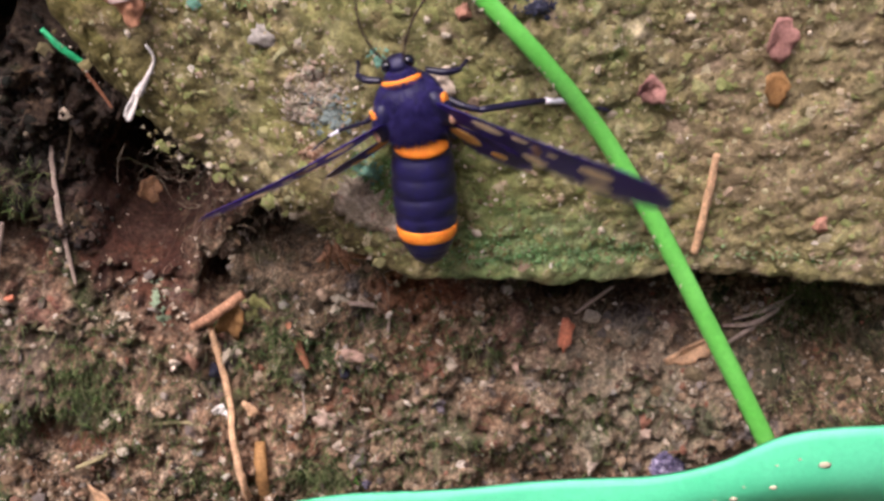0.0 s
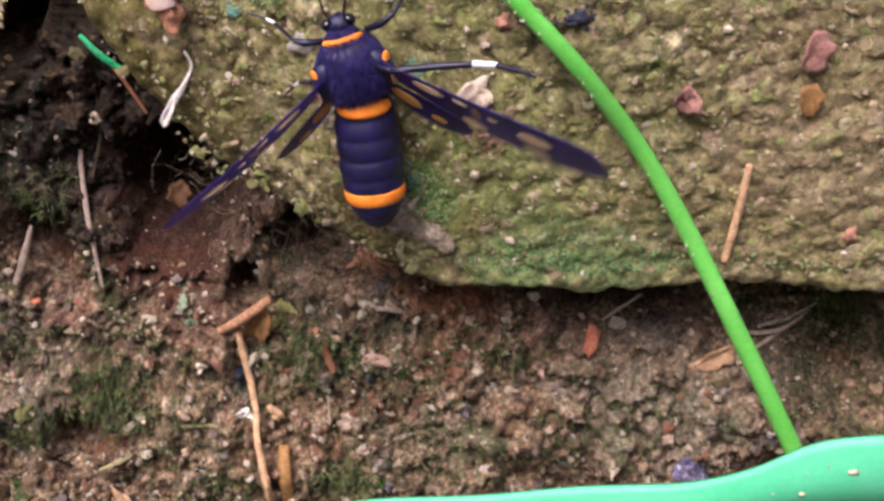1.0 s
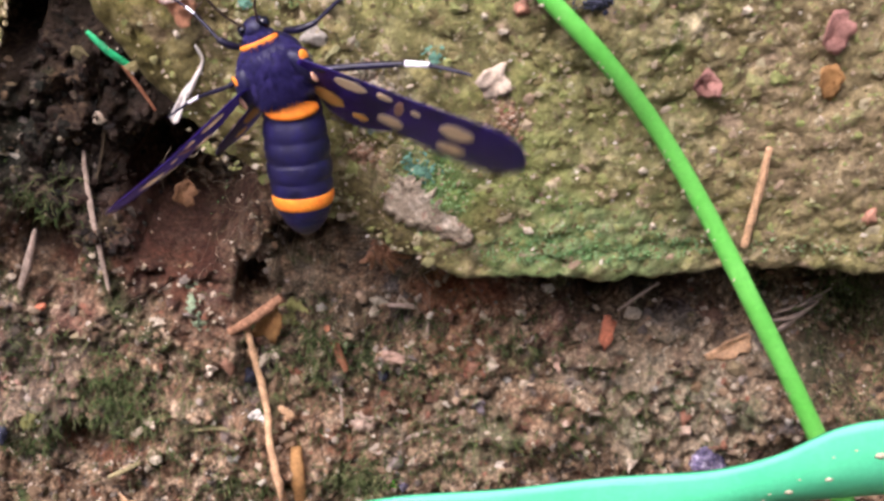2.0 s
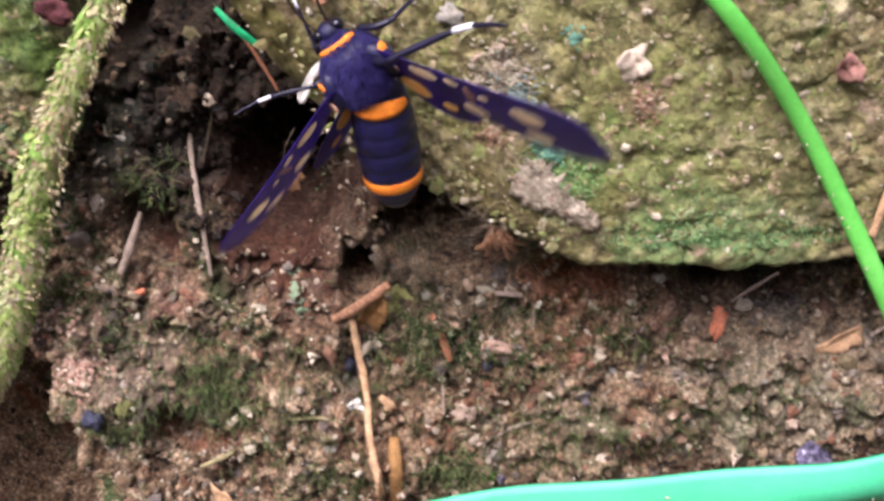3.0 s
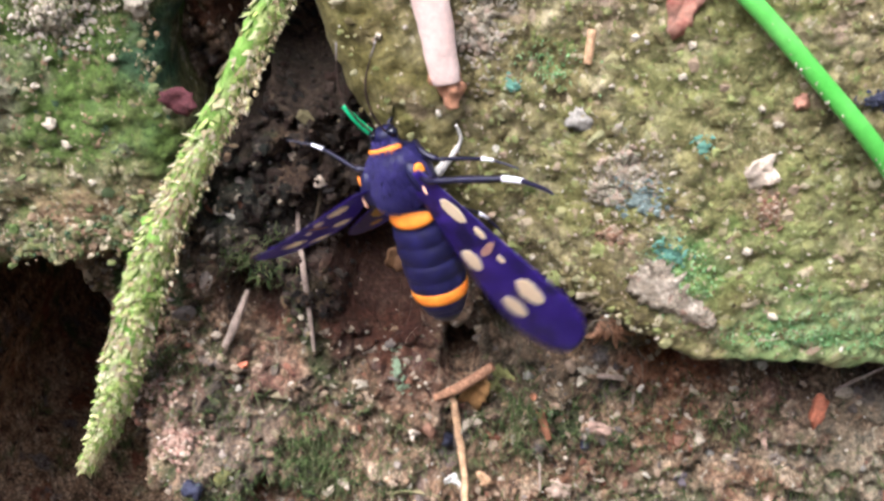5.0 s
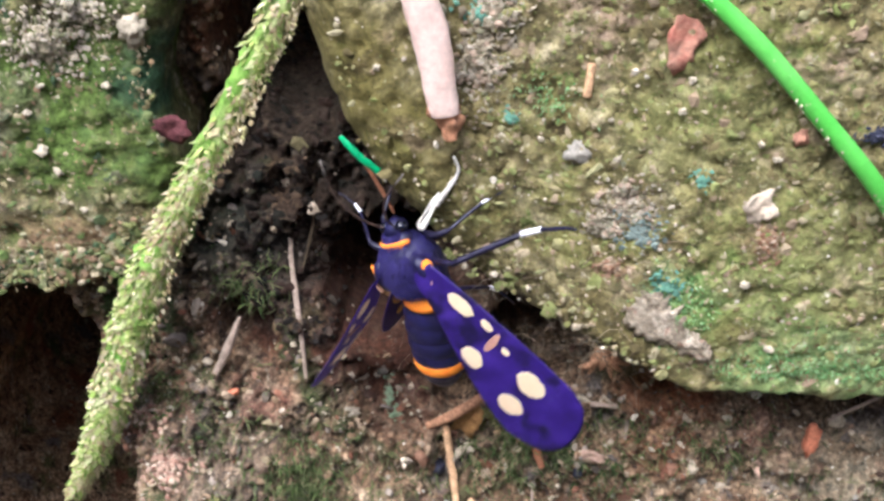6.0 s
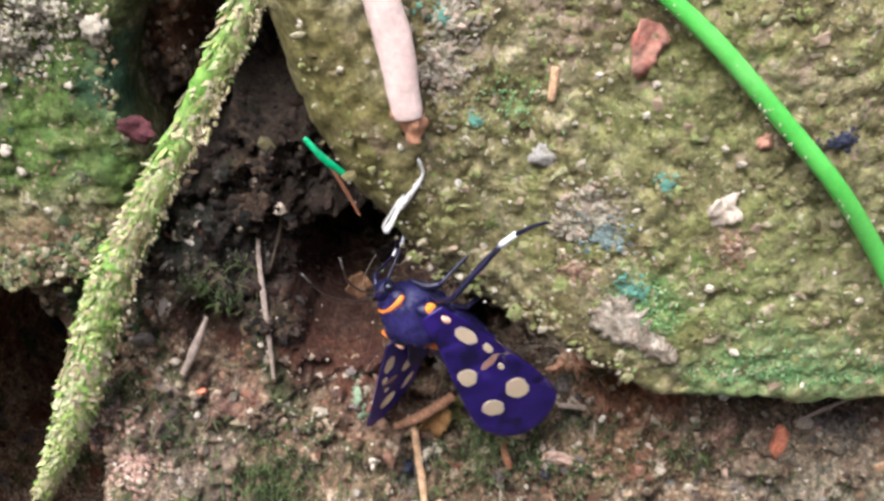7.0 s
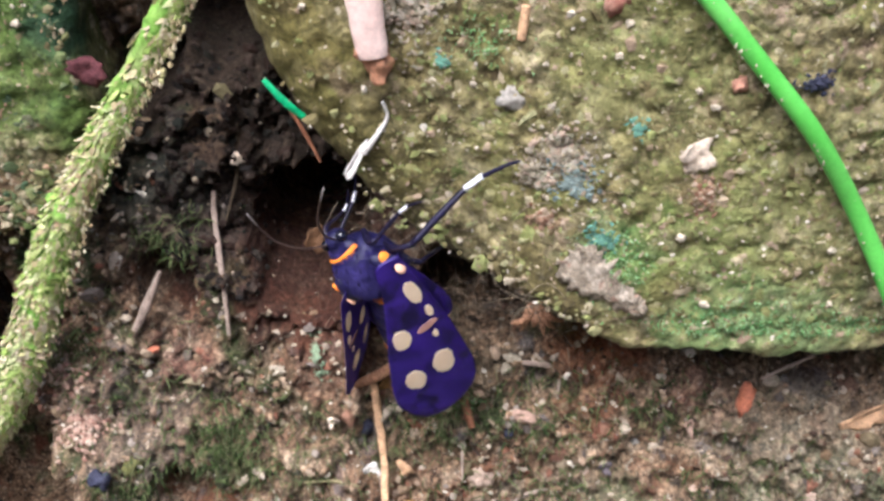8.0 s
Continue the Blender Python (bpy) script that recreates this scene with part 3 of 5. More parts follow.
def wing_mesh(bm, outline, thick, gaps=()):
    """A thin wing from an outline of (along, across); slightly bowed."""
    pts = outline
    n = len(pts)
    cx, cy = sum(p[0] for p in pts) / n, sum(p[1] for p in pts) / n
    layers_ = []
    for dz in (-thick / 2, thick / 2):
        rings = []
        for f in (1.0, 0.97, 0.9, 0.82, 0.74, 0.66, 0.58, 0.5, 0.42, 0.34, 0.26, 0.18, 0.1):
            e = dz if f < 1 else 0
            rings.append([bm.verts.new(wing_point(cx + (p[0] - cx) * f, cy + (p[1] - cy) * f, e)) for p in pts])
        mid = bm.verts.new(wing_point(cx, cy, dz))
        for a, b in zip(rings, rings[1:]):
            for i in range(n):
                q = (a[i], a[(i + 1) % n], b[(i + 1) % n], b[i])
                bm.faces.new(q)
        for i in range(n):
            bm.faces.new((rings[-1][i], rings[-1][(i + 1) % n], mid))
    bmesh.ops.remove_doubles(bm, verts=bm.verts, dist=1e-7)
    bmesh.ops.recalc_face_normals(bm, faces=bm.faces)
    # The scales leave the clear windows free.
    void = []
    for face in bm.faces:
        c = face.calc_center_median() / MM
        for u, w, ru, rw, turn in gaps:
            co, si = math.cos(radians(turn)), math.sin(radians(turn))
            a, b = (c.x - u) * co + (c.y - w) * si, (c.y - w) * co - (c.x - u) * si
            if (a / ru) ** 2 + (b / rw) ** 2 < 0.62:
                void.append(face)
                break
    bmesh.ops.delete(bm, geom=void, context="FACES")
    return bm


def wing_point(u, w, dz):
    """u along the wing, w across it, both in mm; the wing bows gently."""
    bow = 0.35 * math.sin(min(max(u / 16, 0), 1) * math.pi) - 0.02 * (w * w)
    return Vector((u * MM, w * MM, (bow + dz) * MM))


def oval(u, w, ru, rw, turn=0.0, n=14, dent=0.12, seed=0):
    rnd = random.Random(seed)
    out = []
    for k in range(n):
        a = 2 * math.pi * k / n
        r = 1 + dent * (rnd.random() - 0.5) * 2
        x, y = ru * math.cos(a) * r, rw * math.sin(a) * r
        c, s = math.cos(radians(turn)), math.sin(radians(turn))
        out.append((u + x * c - y * s, w + x * s + y * c))
    return out


FORE = [(-0.6, 0.9), (3, 1.5), (7, 1.9), (10.7, 2.1), (13.2, 2.0), (14.8, 1.2), (15.7, -0.4), (15.9, -2.2), (15.2, -3.6), (13.6, -4.4), (11.8, -4.6), (8.3, -3.7), (4.8, -2.5), (1.8, -1.5), (-0.6, -0.9)]
FORE_SPOTS = [(3.0, 0.5, 1.15, 0.55, 6), (5.3, 0.9, 0.56, 0.3, 0), (6.5, 0.2, 0.3, 0.95, 8), (7.6, 0.5, 0.36, 0.24, 0), (6.45, -1.9, 1.0, 0.72, -10), (10.6, 0.0, 1.25, 0.88, -5), (10.9, -2.5, 1.05, 0.82, 5)]
HIND = [(0, 0.5), (2.2, 0.8), (4.5, 0.9), (6.2, 0.4), (6.7, -0.7), (6.0, -2.0), (4.5, -2.8), (2.5, -2.5), (0.9, -1.2), (0, -0.5)]
HIND_SPOTS = [(1.7, -0.6, 1.25, 0.8, -15), (4.3, -1.1, 0.6, 0.42, 10)]


def refined(outline, per=4):
    line = smooth_line([(x, y, 0) for x, y in outline + outline[:1]], per * len(outline) + 1)[:-1]
    return [(p.x, p.y) for p in line]


def wing(name, outline, spots, parent, flip):
    bm = wing_mesh(bmesh.new(), refined(outline, 6), 0.09, spots)
    w = part(name, bm, WING, parent, "violet-black wing with cream windows")
    for n, (u, v, ru, rv, turn) in enumerate(spots):
        sm = wing_mesh(bmesh.new(), oval(u, v, ru, rv, turn, 26, 0.07, n), 0.16)
        part("spot", sm, AMBER if name == "hindwing" else TAN_SPOT if n == 2 else CREAM, w, "amber wing window" if name == "hindwing" else "cream translucent wing window")
    if flip:
        # The left wing is the right one mirrored across its hinge.
        for o in (w, *w.children):
            o.data.transform(Matrix.Diagonal((-1, 1, 1, 1)))
            o.data.flip_normals()
    return w


def leg(parent, reach, name="leg"):
    """A leg along +x from its hip: thigh up, shin down, tarsus with a white band."""
    LEG = reach * MM
    bm = bmesh.new()
    tube(bm, [(0, 0, 0), (1.3 * LEG, 0, 0.9 * LEG), (2.6 * LEG, 0, 0.9 * LEG)], [0.22 * MM, 0.27 * MM, 0.2 * MM], 8, 1, 8, (0, 1, 0))
    tube(bm, [(2.5 * LEG, 0, 0.95 * LEG), (4.2 * LEG, 0, -0.6 * LEG), (5.4 * LEG, 0, -1.6 * LEG)], [0.16 * LEG, 0.18 * LEG, 0.13 * LEG], 8, 1, 8, (0, 1, 0))
    tube(bm, [(6.2 * LEG, 0, -2.0 * LEG), (7.6 * LEG, 0, -2.3 * LEG), (8.4 * LEG, 0, -2.35 * LEG)], [0.12 * LEG, 0.1 * LEG, 0.06 * LEG], 8, 1, 8, (0, 1, 0))
    g = part(name, bm, BLACK, parent)
    bm = bmesh.new()
    tube(bm, [(5.3 * LEG, 0, -1.55 * LEG), (6.3 * LEG, 0, -2.05 * LEG)], [0.17 * LEG, 0.14 * LEG], 8, 1, 4, (0, 1, 0))
    part("tarsus", bm, WHITE, g, "white band on the foot")
    return g


def antenna(parent):
    bm = bmesh.new()
    tube(bm, [(0, 0, 0), (0.2 * MM, 2.2 * MM, 0.6 * MM), (0.9 * MM, 4.6 * MM, 0.7 * MM), (2.2 * MM, 6.6 * MM, 0.4 * MM)], [0.07 * MM, 0.09 * MM, 0.08 * MM, 0.05 * MM], 7, 1, 20, (0, 0, 1))
    g = part("antenna", bm, FEELER, parent)
    bm = bmesh.new()
    tube(bm, [(2.1 * MM, 6.45 * MM, 0.43 * MM), (2.9 * MM, 7.5 * MM, 0.2 * MM)], [0.07 * MM, 0.05 * MM], 7, 1, 4, (0, 0, 1))
    part("tip", bm, PALE_TIP, g, "pale grey antenna tip")
    return g


def saddle(mid, half, radius, squash, reach, drop=0.0):
    """A raised strip over the back, from -reach to reach degrees, with narrowing ends."""
    bm = bmesh.new()
    rows = []
    for k in range(25):
        a = radians(reach * (k / 12 - 1))
        h = half * (1 - 0.55 * abs(k / 12 - 1) ** 2.5)
        ys = [mid + h * w for w in (1, 0.92, 0.4, 0, -0.4, -0.92, -1)]
        rr = [radius(min(y, 0) if mid < 0 else y) + b for y, b in zip(ys, (-0.14, 0.05, 0.09, 0.1, 0.09, 0.05, -0.14))]
        rows.append([bm.verts.new(Vector((r * math.sin(a), y, squash * r * math.cos(a) - drop)) * MM) for y, r in zip(ys, rr)])
    for a, b in zip(rows, rows[1:]):
        for i in range(6):
            bm.faces.new((a[i], b[i], b[i + 1], a[i + 1]))
    bmesh.ops.recalc_face_normals(bm, faces=bm.faces)
    return bm


def build_moth():
    base = tagged(new("moth"), "blue-black wasp moth with orange bands and cream-spotted wings", "moth")
    prof = [(0.1, 1.5), (0.5, 2.0), (1.1, 2.3), (2.2, 2.42), (3.3, 2.2), (3.95, 1.8), (4.3, 1.4)]
    part("thorax", lathe(bmesh.new(), prof, 28, 0.9), NAVY, base)
    part("neck", lathe(bmesh.new(), [(4.1, 1.2), (4.4, 1.3), (4.8, 1.15), (5.1, 0.8)], 24, 0.7), NAVY, base)
    part("collar", saddle(4.5, 0.38, lambda y: 1.32, 0.72, 74), ORANGE, base, "orange collar")
    head = part("head", lathe(bmesh.new(), [(4.75, 0.75), (5.0, 0.92), (5.3, 0.96), (5.65, 0.72), (5.85, 0.3)], 20, 0.85, lambda y: -0.6), NAVY, base)
    for s in (-1, 1):
        bm = bmesh.new()
        bmesh.ops.create_uvsphere(bm, u_segments=12, v_segments=8, radius=0.45 * MM)
        bmesh.ops.translate(bm, verts=bm.verts, vec=Vector((0.72 * s, 5.35, -0.4)) * MM)
        part("eye", bm, EYE, head, "dark glossy eye")
        for dx, dy, dz, r in ((2.42, 2.85, 1.35, 0.62), (2.62, 1.55, 1.72, 0.58)):
            bm = bmesh.new()
            bmesh.ops.create_uvsphere(bm, u_segments=12, v_segments=8, radius=r * MM)
            bmesh.ops.scale(bm, verts=bm.verts, vec=(0.26, 0.9, 0.7))
            bmesh.ops.rotate(bm, verts=bm.verts, matrix=Matrix.Rotation(-0.5 * s, 3, "Y"))
            bmesh.ops.translate(bm, verts=bm.verts, vec=Vector((dx * s, dy, dz - 0.1)) * MM)
            part("shoulder_spot", bm, ORANGE if dy > 2 else PINK, base, "orange shoulder spot" if dy > 2 else "salmon shoulder spot")
    # The scaled lobes over the wing roots.
    for s in (-1, 1):
        bm = bmesh.new()
        bmesh.ops.create_uvsphere(bm, u_segments=16, v_segments=10, radius=MM)
        bmesh.ops.scale(bm, verts=bm.verts, vec=(0.75, 1.5, 0.7))
        bmesh.ops.rotate(bm, verts=bm.verts, matrix=Matrix.Rotation(0.25 * s, 3, "Z"))
        bmesh.ops.translate(bm, verts=bm.verts, vec=Vector((2.0 * s, 2.2, 1.15)) * MM)
        part("tegula", bm, NAVY, base)
    # Fine hair on the thorax and the head.
    rnd = random.Random(5)
    bm = bmesh.new()
    for _ in range(3200):
        th, y = rnd.uniform(0.1, math.pi - 0.1), rnd.uniform(0.4, 5.3)
        r = float(np.interp(y, [p[0] for p in prof] + [4.8, 5.4], [p[1] for p in prof] + [1.0, 0.6]))
        p = Vector((r * math.cos(th), y, r * 0.9 * math.sin(th)))
        tip = p + Vector((p.x * 0.1 + rnd.uniform(-0.25, 0.25), -rnd.uniform(0.15, 0.6), p.z * 0.12 + rnd.uniform(0, 0.15)))
        side = Vector((-p.z, 0, p.x)).normalized() * 0.028
        a, b, c, d = (bm.verts.new(q * MM) for q in (p - side, p + side, p + Vector((0, 0.08, 0)) * 1.0, tip))
        bm.faces.new((a, b, d)), bm.faces.new((b, c, d)), bm.faces.new((c, a, d))
    part("hair", bm, FUZZ, base, "short dark blue hair", False)
    prof = []
    for k in range(0, 67):
        y = -k * 0.15
        seg = (-y % 1.45) / 1.45
        prof.append((y, ab_radius(y) * (0.93 + 0.07 * math.sin(math.pi * seg) ** 0.5)))
    abdomen = part("abdomen", lathe(bmesh.new(), prof, 28, 0.92), NAVY, base)
    # The front band is a saddle with narrowing ends, the rear one a full ring.
    part("band", saddle(-0.62, 0.6, ab_radius, 0.92, 62), ORANGE, abdomen, "orange saddle band on the abdomen")
    ys = np.linspace(-6.7, -7.8, 7)
    part("band", lathe(bmesh.new(), [(y, ab_radius(y) * 0.99 + b) for y, b in zip(ys, (0.0, 0.05, 0.08, 0.09, 0.08, 0.05, 0.0))], 28, 0.92), ORANGE, abdomen, "orange band round the abdomen")
    wings = [wing("forewing", FORE, FORE_SPOTS, base, False), wing("forewing", FORE, FORE_SPOTS, base, True),
             wing("hindwing", HIND, HIND_SPOTS, base, False), wing("hindwing", HIND, HIND_SPOTS, base, True)]
    legs = [leg(base, r) for r in (0.85, 1.45, 0.95, 0.7, 0.85, 0.95)]
    feelers = [antenna(base) for _ in range(2)]
    return base, abdomen, wings, legs, feelers


moth, moth_abdomen, moth_wings, moth_legs, moth_feelers = build_moth()


# ---- loose matter on the wall ----
ICO = bmesh.new()
bmesh.ops.create_icosphere(ICO, subdivisions=1, radius=1)
ICO_V = np.array([v.co[:] for v in ICO.verts])
ICO_F = np.array([[v.index for v in f.verts] for f in ICO.faces])
ICO.free()


def blobs(centres, sizes, rs, flat=0.6):
    """Vertices and faces of many small uneven grains."""
    n = len(centres)
    shape = ICO_V[None] * (1 + 0.75 * (rs.rand(n, len(ICO_V), 1) - 0.5))
    stretch = np.stack([rs.uniform(0.5, 1.3, n), rs.uniform(flat * 0.7, flat * 1.3, n), rs.uniform(0.7, 1.6, n)], -1)[:, None]
    v = shape * stretch * sizes[:, None, None]
    a = rs.uniform(0, 2 * np.pi, n)
    c, s = np.cos(a)[:, None], np.sin(a)[:, None]
    v = np.stack([v[..., 0] * c - v[..., 2] * s, v[..., 1], v[..., 0] * s + v[..., 2] * c], -1) + centres[:, None]
    f = ICO_F[None] + (np.arange(n) * len(ICO_V))[:, None, None]
    return v.reshape(-1, 3), f.reshape(-1, 3)


def grains(name, x, z, face, size, mat, label, seed, sink=0.25, flat=0.7):
    rs = np.random.RandomState(seed)
    y = face(x, z) + size * flat * sink
    v, f = blobs(np.stack([x, y, z], -1), size, rs, flat)
    ob = from_arrays(name, world_verts(v[:, 0], v[:, 1], v[:, 2]), f, mat, False)
    return tagged(ob, label, kind="stuff")


def in_stone(x, z):
    """Whether a place lies on the stone, by its rim."""
    rim = np.array(STONE_RIM)
    edge = np.interp(x, rim[:, 0], rim[:, 1], left=99)
    return (z > edge + 1.2) & (x > -17)


def in_block(x, z):
    return ((z > -0.6) & (x < -33)) | ((z > 10) & (x < -30.5))


GRIT = crumbly("earth crumbs", [(0.07, 0.042, 0.028), (0.2, 0.13, 0.075), (0.3, 0.205, 0.13), (0.15, 0.13, 0.065), (0.4, 0.3, 0.21), (0.28, 0.115, 0.07), (0.11, 0.085, 0.06), (0.2, 0.165, 0.15), (0.5, 0.41, 0.31)])
PALE_GRIT = crumbly("pale grit", [(0.42, 0.35, 0.25), (0.52, 0.45, 0.35), (0.66, 0.6, 0.5), (0.46, 0.37, 0.29), (0.36, 0.29, 0.2)], 0.6, 0.4)
# Next palette: near-black crumb colours that stand in for shade in the hollow.
SHADE_GRIT = crumbly("crumbs dark as the hollow's shade", [(0.008, 0.005, 0.004), (0.018, 0.01, 0.007), (0.032, 0.016, 0.011), (0.014, 0.016, 0.012), (0.06, 0.04, 0.03)], 0.75, 0.25)
STONE_GRIT = crumbly("stone crumbs", [(0.12, 0.095, 0.04), (0.27, 0.225, 0.1), (0.2, 0.23, 0.07), (0.42, 0.36, 0.23), (0.31, 0.22, 0.15), (0.26, 0.28, 0.1)])
BLOCK_GRIT = crumbly("block crumbs", [(0.12, 0.1, 0.045), (0.25, 0.22, 0.11), (0.46, 0.38, 0.27), (0.1, 0.15, 0.04), (0.3, 0.19, 0.12), (0.05, 0.09, 0.045), (0.16, 0.17, 0.06)])

rs = np.random.RandomState(21)


def scattered(n, x0, x1, z0, z1, keep):
    x, z = rs.uniform(x0, x1, n), rs.uniform(z0, z1, n)
    k = keep(x, z)
    return x[k], z[k]


soil_only = lambda x, z: ~in_stone(x, z) & ~in_block(x, z) & ~((z > 2) & (x > -14))  # noqa: E731
in_hollow = lambda x, z: (((x + 19) / 8.5) ** 2 + ((z - 2) / 13) ** 2 < 1) & (layers(x, z, 2, 2, 72) < 0.5)  # noqa: E731
clumped = lambda x, z: soil_only(x, z) & (layers(x, z, 5, 2, 71) > -0.15) & ~in_hollow(x, z)  # noqa: E731
x, z = scattered(21000, -54, 52, -43, 26, clumped)
grains("earth_crumbs", x, z, earth_y, np.clip(0.12 * np.exp(rs.normal(0.42, 0.6, len(x))), 0.07, 0.8), GRIT, "crumbs of brown earth on the bank", 1)
x, z = scattered(3200, -54, 52, -43, 4, soil_only)
grains("pale_grit", x, z, earth_y, np.clip(0.08 * np.exp(rs.normal(0.25, 0.65, len(x))), 0.04, 0.45), PALE_GRIT, "pale bits of grit in the earth", 2, 0.1)
# These grains carry the hollow's shade in their colour.
x, z = scattered(6500, -32, -9, -9, 22, lambda x, z: soil_only(x, z) & in_hollow(x, z))
grains("damp_crumbs", x, z, earth_y, np.clip(0.16 * np.exp(rs.normal(0.3, 0.5, len(x))), 0.06, 0.5), SHADE_GRIT, "crumbs in the hollow, coloured dark for its shade", 11, 0.3)
x, z = scattered(13000, -17, 52, -8, 30, lambda x, z: in_stone(x, z) & ((x > -9) | (layers(x, z, 0.6, 1, 88) > 0.35)))
grains("stone_crumbs", x, z, stone_y, np.clip(0.12 * np.exp(rs.normal(0.4, 0.5, len(x))), 0.08, 0.55), STONE_GRIT, "mossy crumbs on the stone", 3, 0.75, 0.4)
x, z = scattered(650, -17, 52, -8, 30, in_stone)
grains("stone_grit", x, z, stone_y, np.clip(0.07 * np.exp(rs.normal(0.35, 0.5, len(x))), 0.04, 0.34), PALE_GRIT, "pale bits of grit on the stone", 4, 0.1)
x, z = scattered(3800, -56, -29, -2, 28, in_block)
grains("block_crumbs", x, z, block_y, np.clip(0.11 * np.exp(rs.normal(0.35, 0.5, len(x))), 0.06, 0.45), BLOCK_GRIT, "crumbs and lichen on the block", 5, 0.75, 0.4)


def spikes(name, x, z, face, long, mat, label, seed, droop=0.3, thin=0.07):
    """Little pointed moss leaves and hairs standing off a surface."""
    rs_ = np.random.RandomState(seed)
    n = len(x)
    y = face(x, z)
    base = np.stack([x, y + 0.1, z], -1)
    d = np.stack([rs_.normal(0, 0.6, n), -np.abs(rs_.normal(0.7, 0.3, n)), rs_.normal(0.15 - droop, 0.6, n)], -1)
    d /= np.linalg.norm(d, axis=1, keepdims=True)
    long = long * rs_.uniform(0.5, 1.3, n)
    a = np.cross(d, rs_.normal(0, 1, (n, 3)))
    a = a / np.linalg.norm(a, axis=1, keepdims=True) * thin
    b = np.cross(d, a)
    bend = np.stack([rs_.normal(0, 0.3, n), np.zeros(n), rs_.normal(-droop, 0.3, n)], -1) * long[:, None] * 0.6
    mid, tip = base + d * long[:, None] * 0.5, base + d * long[:, None] + bend
    v = np.stack([base + a, base - a * 0.5 + b, base - a * 0.5 - b, mid + a * 0.8, mid - a * 0.4 + b * 0.8, mid - a * 0.4 - b * 0.8, tip], 1)
    f = np.array([(0, 1, 4), (0, 4, 3), (1, 2, 5), (1, 5, 4), (2, 0, 3), (2, 3, 5), (3, 4, 6), (4, 5, 6), (5, 3, 6)])
    f = (f[None] + (np.arange(n) * 7)[:, None, None]).reshape(-1, 3)
    v = v.reshape(-1, 3)
    return tagged(from_arrays(name, world_verts(v[:, 0], v[:, 1], v[:, 2]), f, mat), label, kind="stuff")


def patch(n, spots):
    """Places in soft round patches: x, z, half width, half height, share."""
    out = []
    total = sum(s[4] for s in spots)
    for cx, cz, rx, rz, share in spots:
        k = int(n * share / total)
        out.append(np.stack([rs.normal(cx, rx * 0.5, k), rs.normal(cz, rz * 0.5, k)], -1))
    out = np.concatenate(out)
    return out[:, 0], out[:, 1]


MOSS = crumbly("dark green moss", [(0.05, 0.085, 0.024), (0.1, 0.15, 0.042), (0.18, 0.22, 0.08), (0.1, 0.115, 0.05), (0.26, 0.26, 0.12)])
BRIGHT_MOSS = crumbly("bright green algae", [(0.15, 0.33, 0.11), (0.22, 0.4, 0.16), (0.31, 0.44, 0.22), (0.2, 0.3, 0.12)])
HAIR = crumbly("root hairs", [(0.04, 0.028, 0.018), (0.09, 0.065, 0.04), (0.2, 0.15, 0.1), (0.07, 0.06, 0.03), (0.36, 0.29, 0.21)])
x, z = patch(5600, [(-18, -24, 9, 8, 4), (6, -27, 10, 6, 3), (20, -24, 9, 6, 2), (-6, -20, 6, 6, 2), (12, -16, 8, 3, 2), (-30, -18, 7, 7, 2), (-22.5, -22, 3.5, 4.5, 5), (-1.3, -31, 3.5, 2.5, 3), (41, -16, 5, 5, 4), (44, -24, 5, 5, 3), (-31, -26, 4, 3, 2), (3, -18, 4, 4, 2), (-26, -4, 3, 3, 2), (-12, -32, 4, 3, 1), (-4, -17, 2, 4, 2), (-35, -14, 3, 5, 2)])
spikes("moss_tufts", x, z, earth_y, np.full(len(x), 1.55), MOSS, "dark green moss growing on the earth", 6, 0.3, 0.055)
x, z = patch(2200, [(16, -3, 6, 2.4, 5), (23, -4, 6, 2, 4), (7, 2.5, 2.5, 2.5, 2), (34, -5, 8, 2, 2), (-2.5, 18, 2.5, 1.5, 1)])
k = in_stone(x, z - 0.9)
spikes("algae_fuzz", x[k], z[k], stone_y, np.full(k.sum(), 0.4), BRIGHT_MOSS, "bright green algae on the stone's lower edge", 7, 0.1, 0.09)


def hairs(name, spots, n, face, long, mat, label, seed, thick=0.026):
    """Fine curved rootlets that lie along a surface."""
    rs_ = np.random.RandomState(seed)
    x, z = patch(n, spots)
    n = len(x)
    a = rs_.uniform(0, 2 * np.pi, n)
    turn = np.clip(rs_.normal(0, 0.45, n), -0.8, 0.8)
    step = long * rs_.uniform(0.5, 1.4, n) / 6
    rings = []
    for k in range(7):
        y = face(x, z) - 0.05 - 0.25 * np.sin(k / 6 * np.pi) * rs_.rand(n)
        r = thick * (1 - 0.5 * k / 6)
        side = np.stack([-np.sin(a), np.zeros(n), np.cos(a)], -1) * r
        p = np.stack([x, y, z], -1)
        out = np.array([0, -1.0, 0]) * r
        rings.append(np.stack([p + side, p - side * 0.5 + out, p - side * 0.5 - out], 1))
        x, z, a = x + np.cos(a) * step, z + np.sin(a) * step, a + turn
    v = np.stack(rings, 1).reshape(n, 21, 3)
    f = []
    for k in range(6):
        for i in range(3):
            j = (i + 1) % 3
            f += [(k * 3 + i, k * 3 + j, k * 3 + 3 + j), (k * 3 + i, k * 3 + 3 + j, k * 3 + 3 + i)]
    f = (np.array(f)[None] + (np.arange(n) * 21)[:, None, None]).reshape(-1, 3)
    v = v.reshape(-1, 3)
    return tagged(from_arrays(name, world_verts(v[:, 0], v[:, 1], v[:, 2]), f, mat), label, kind="stuff")


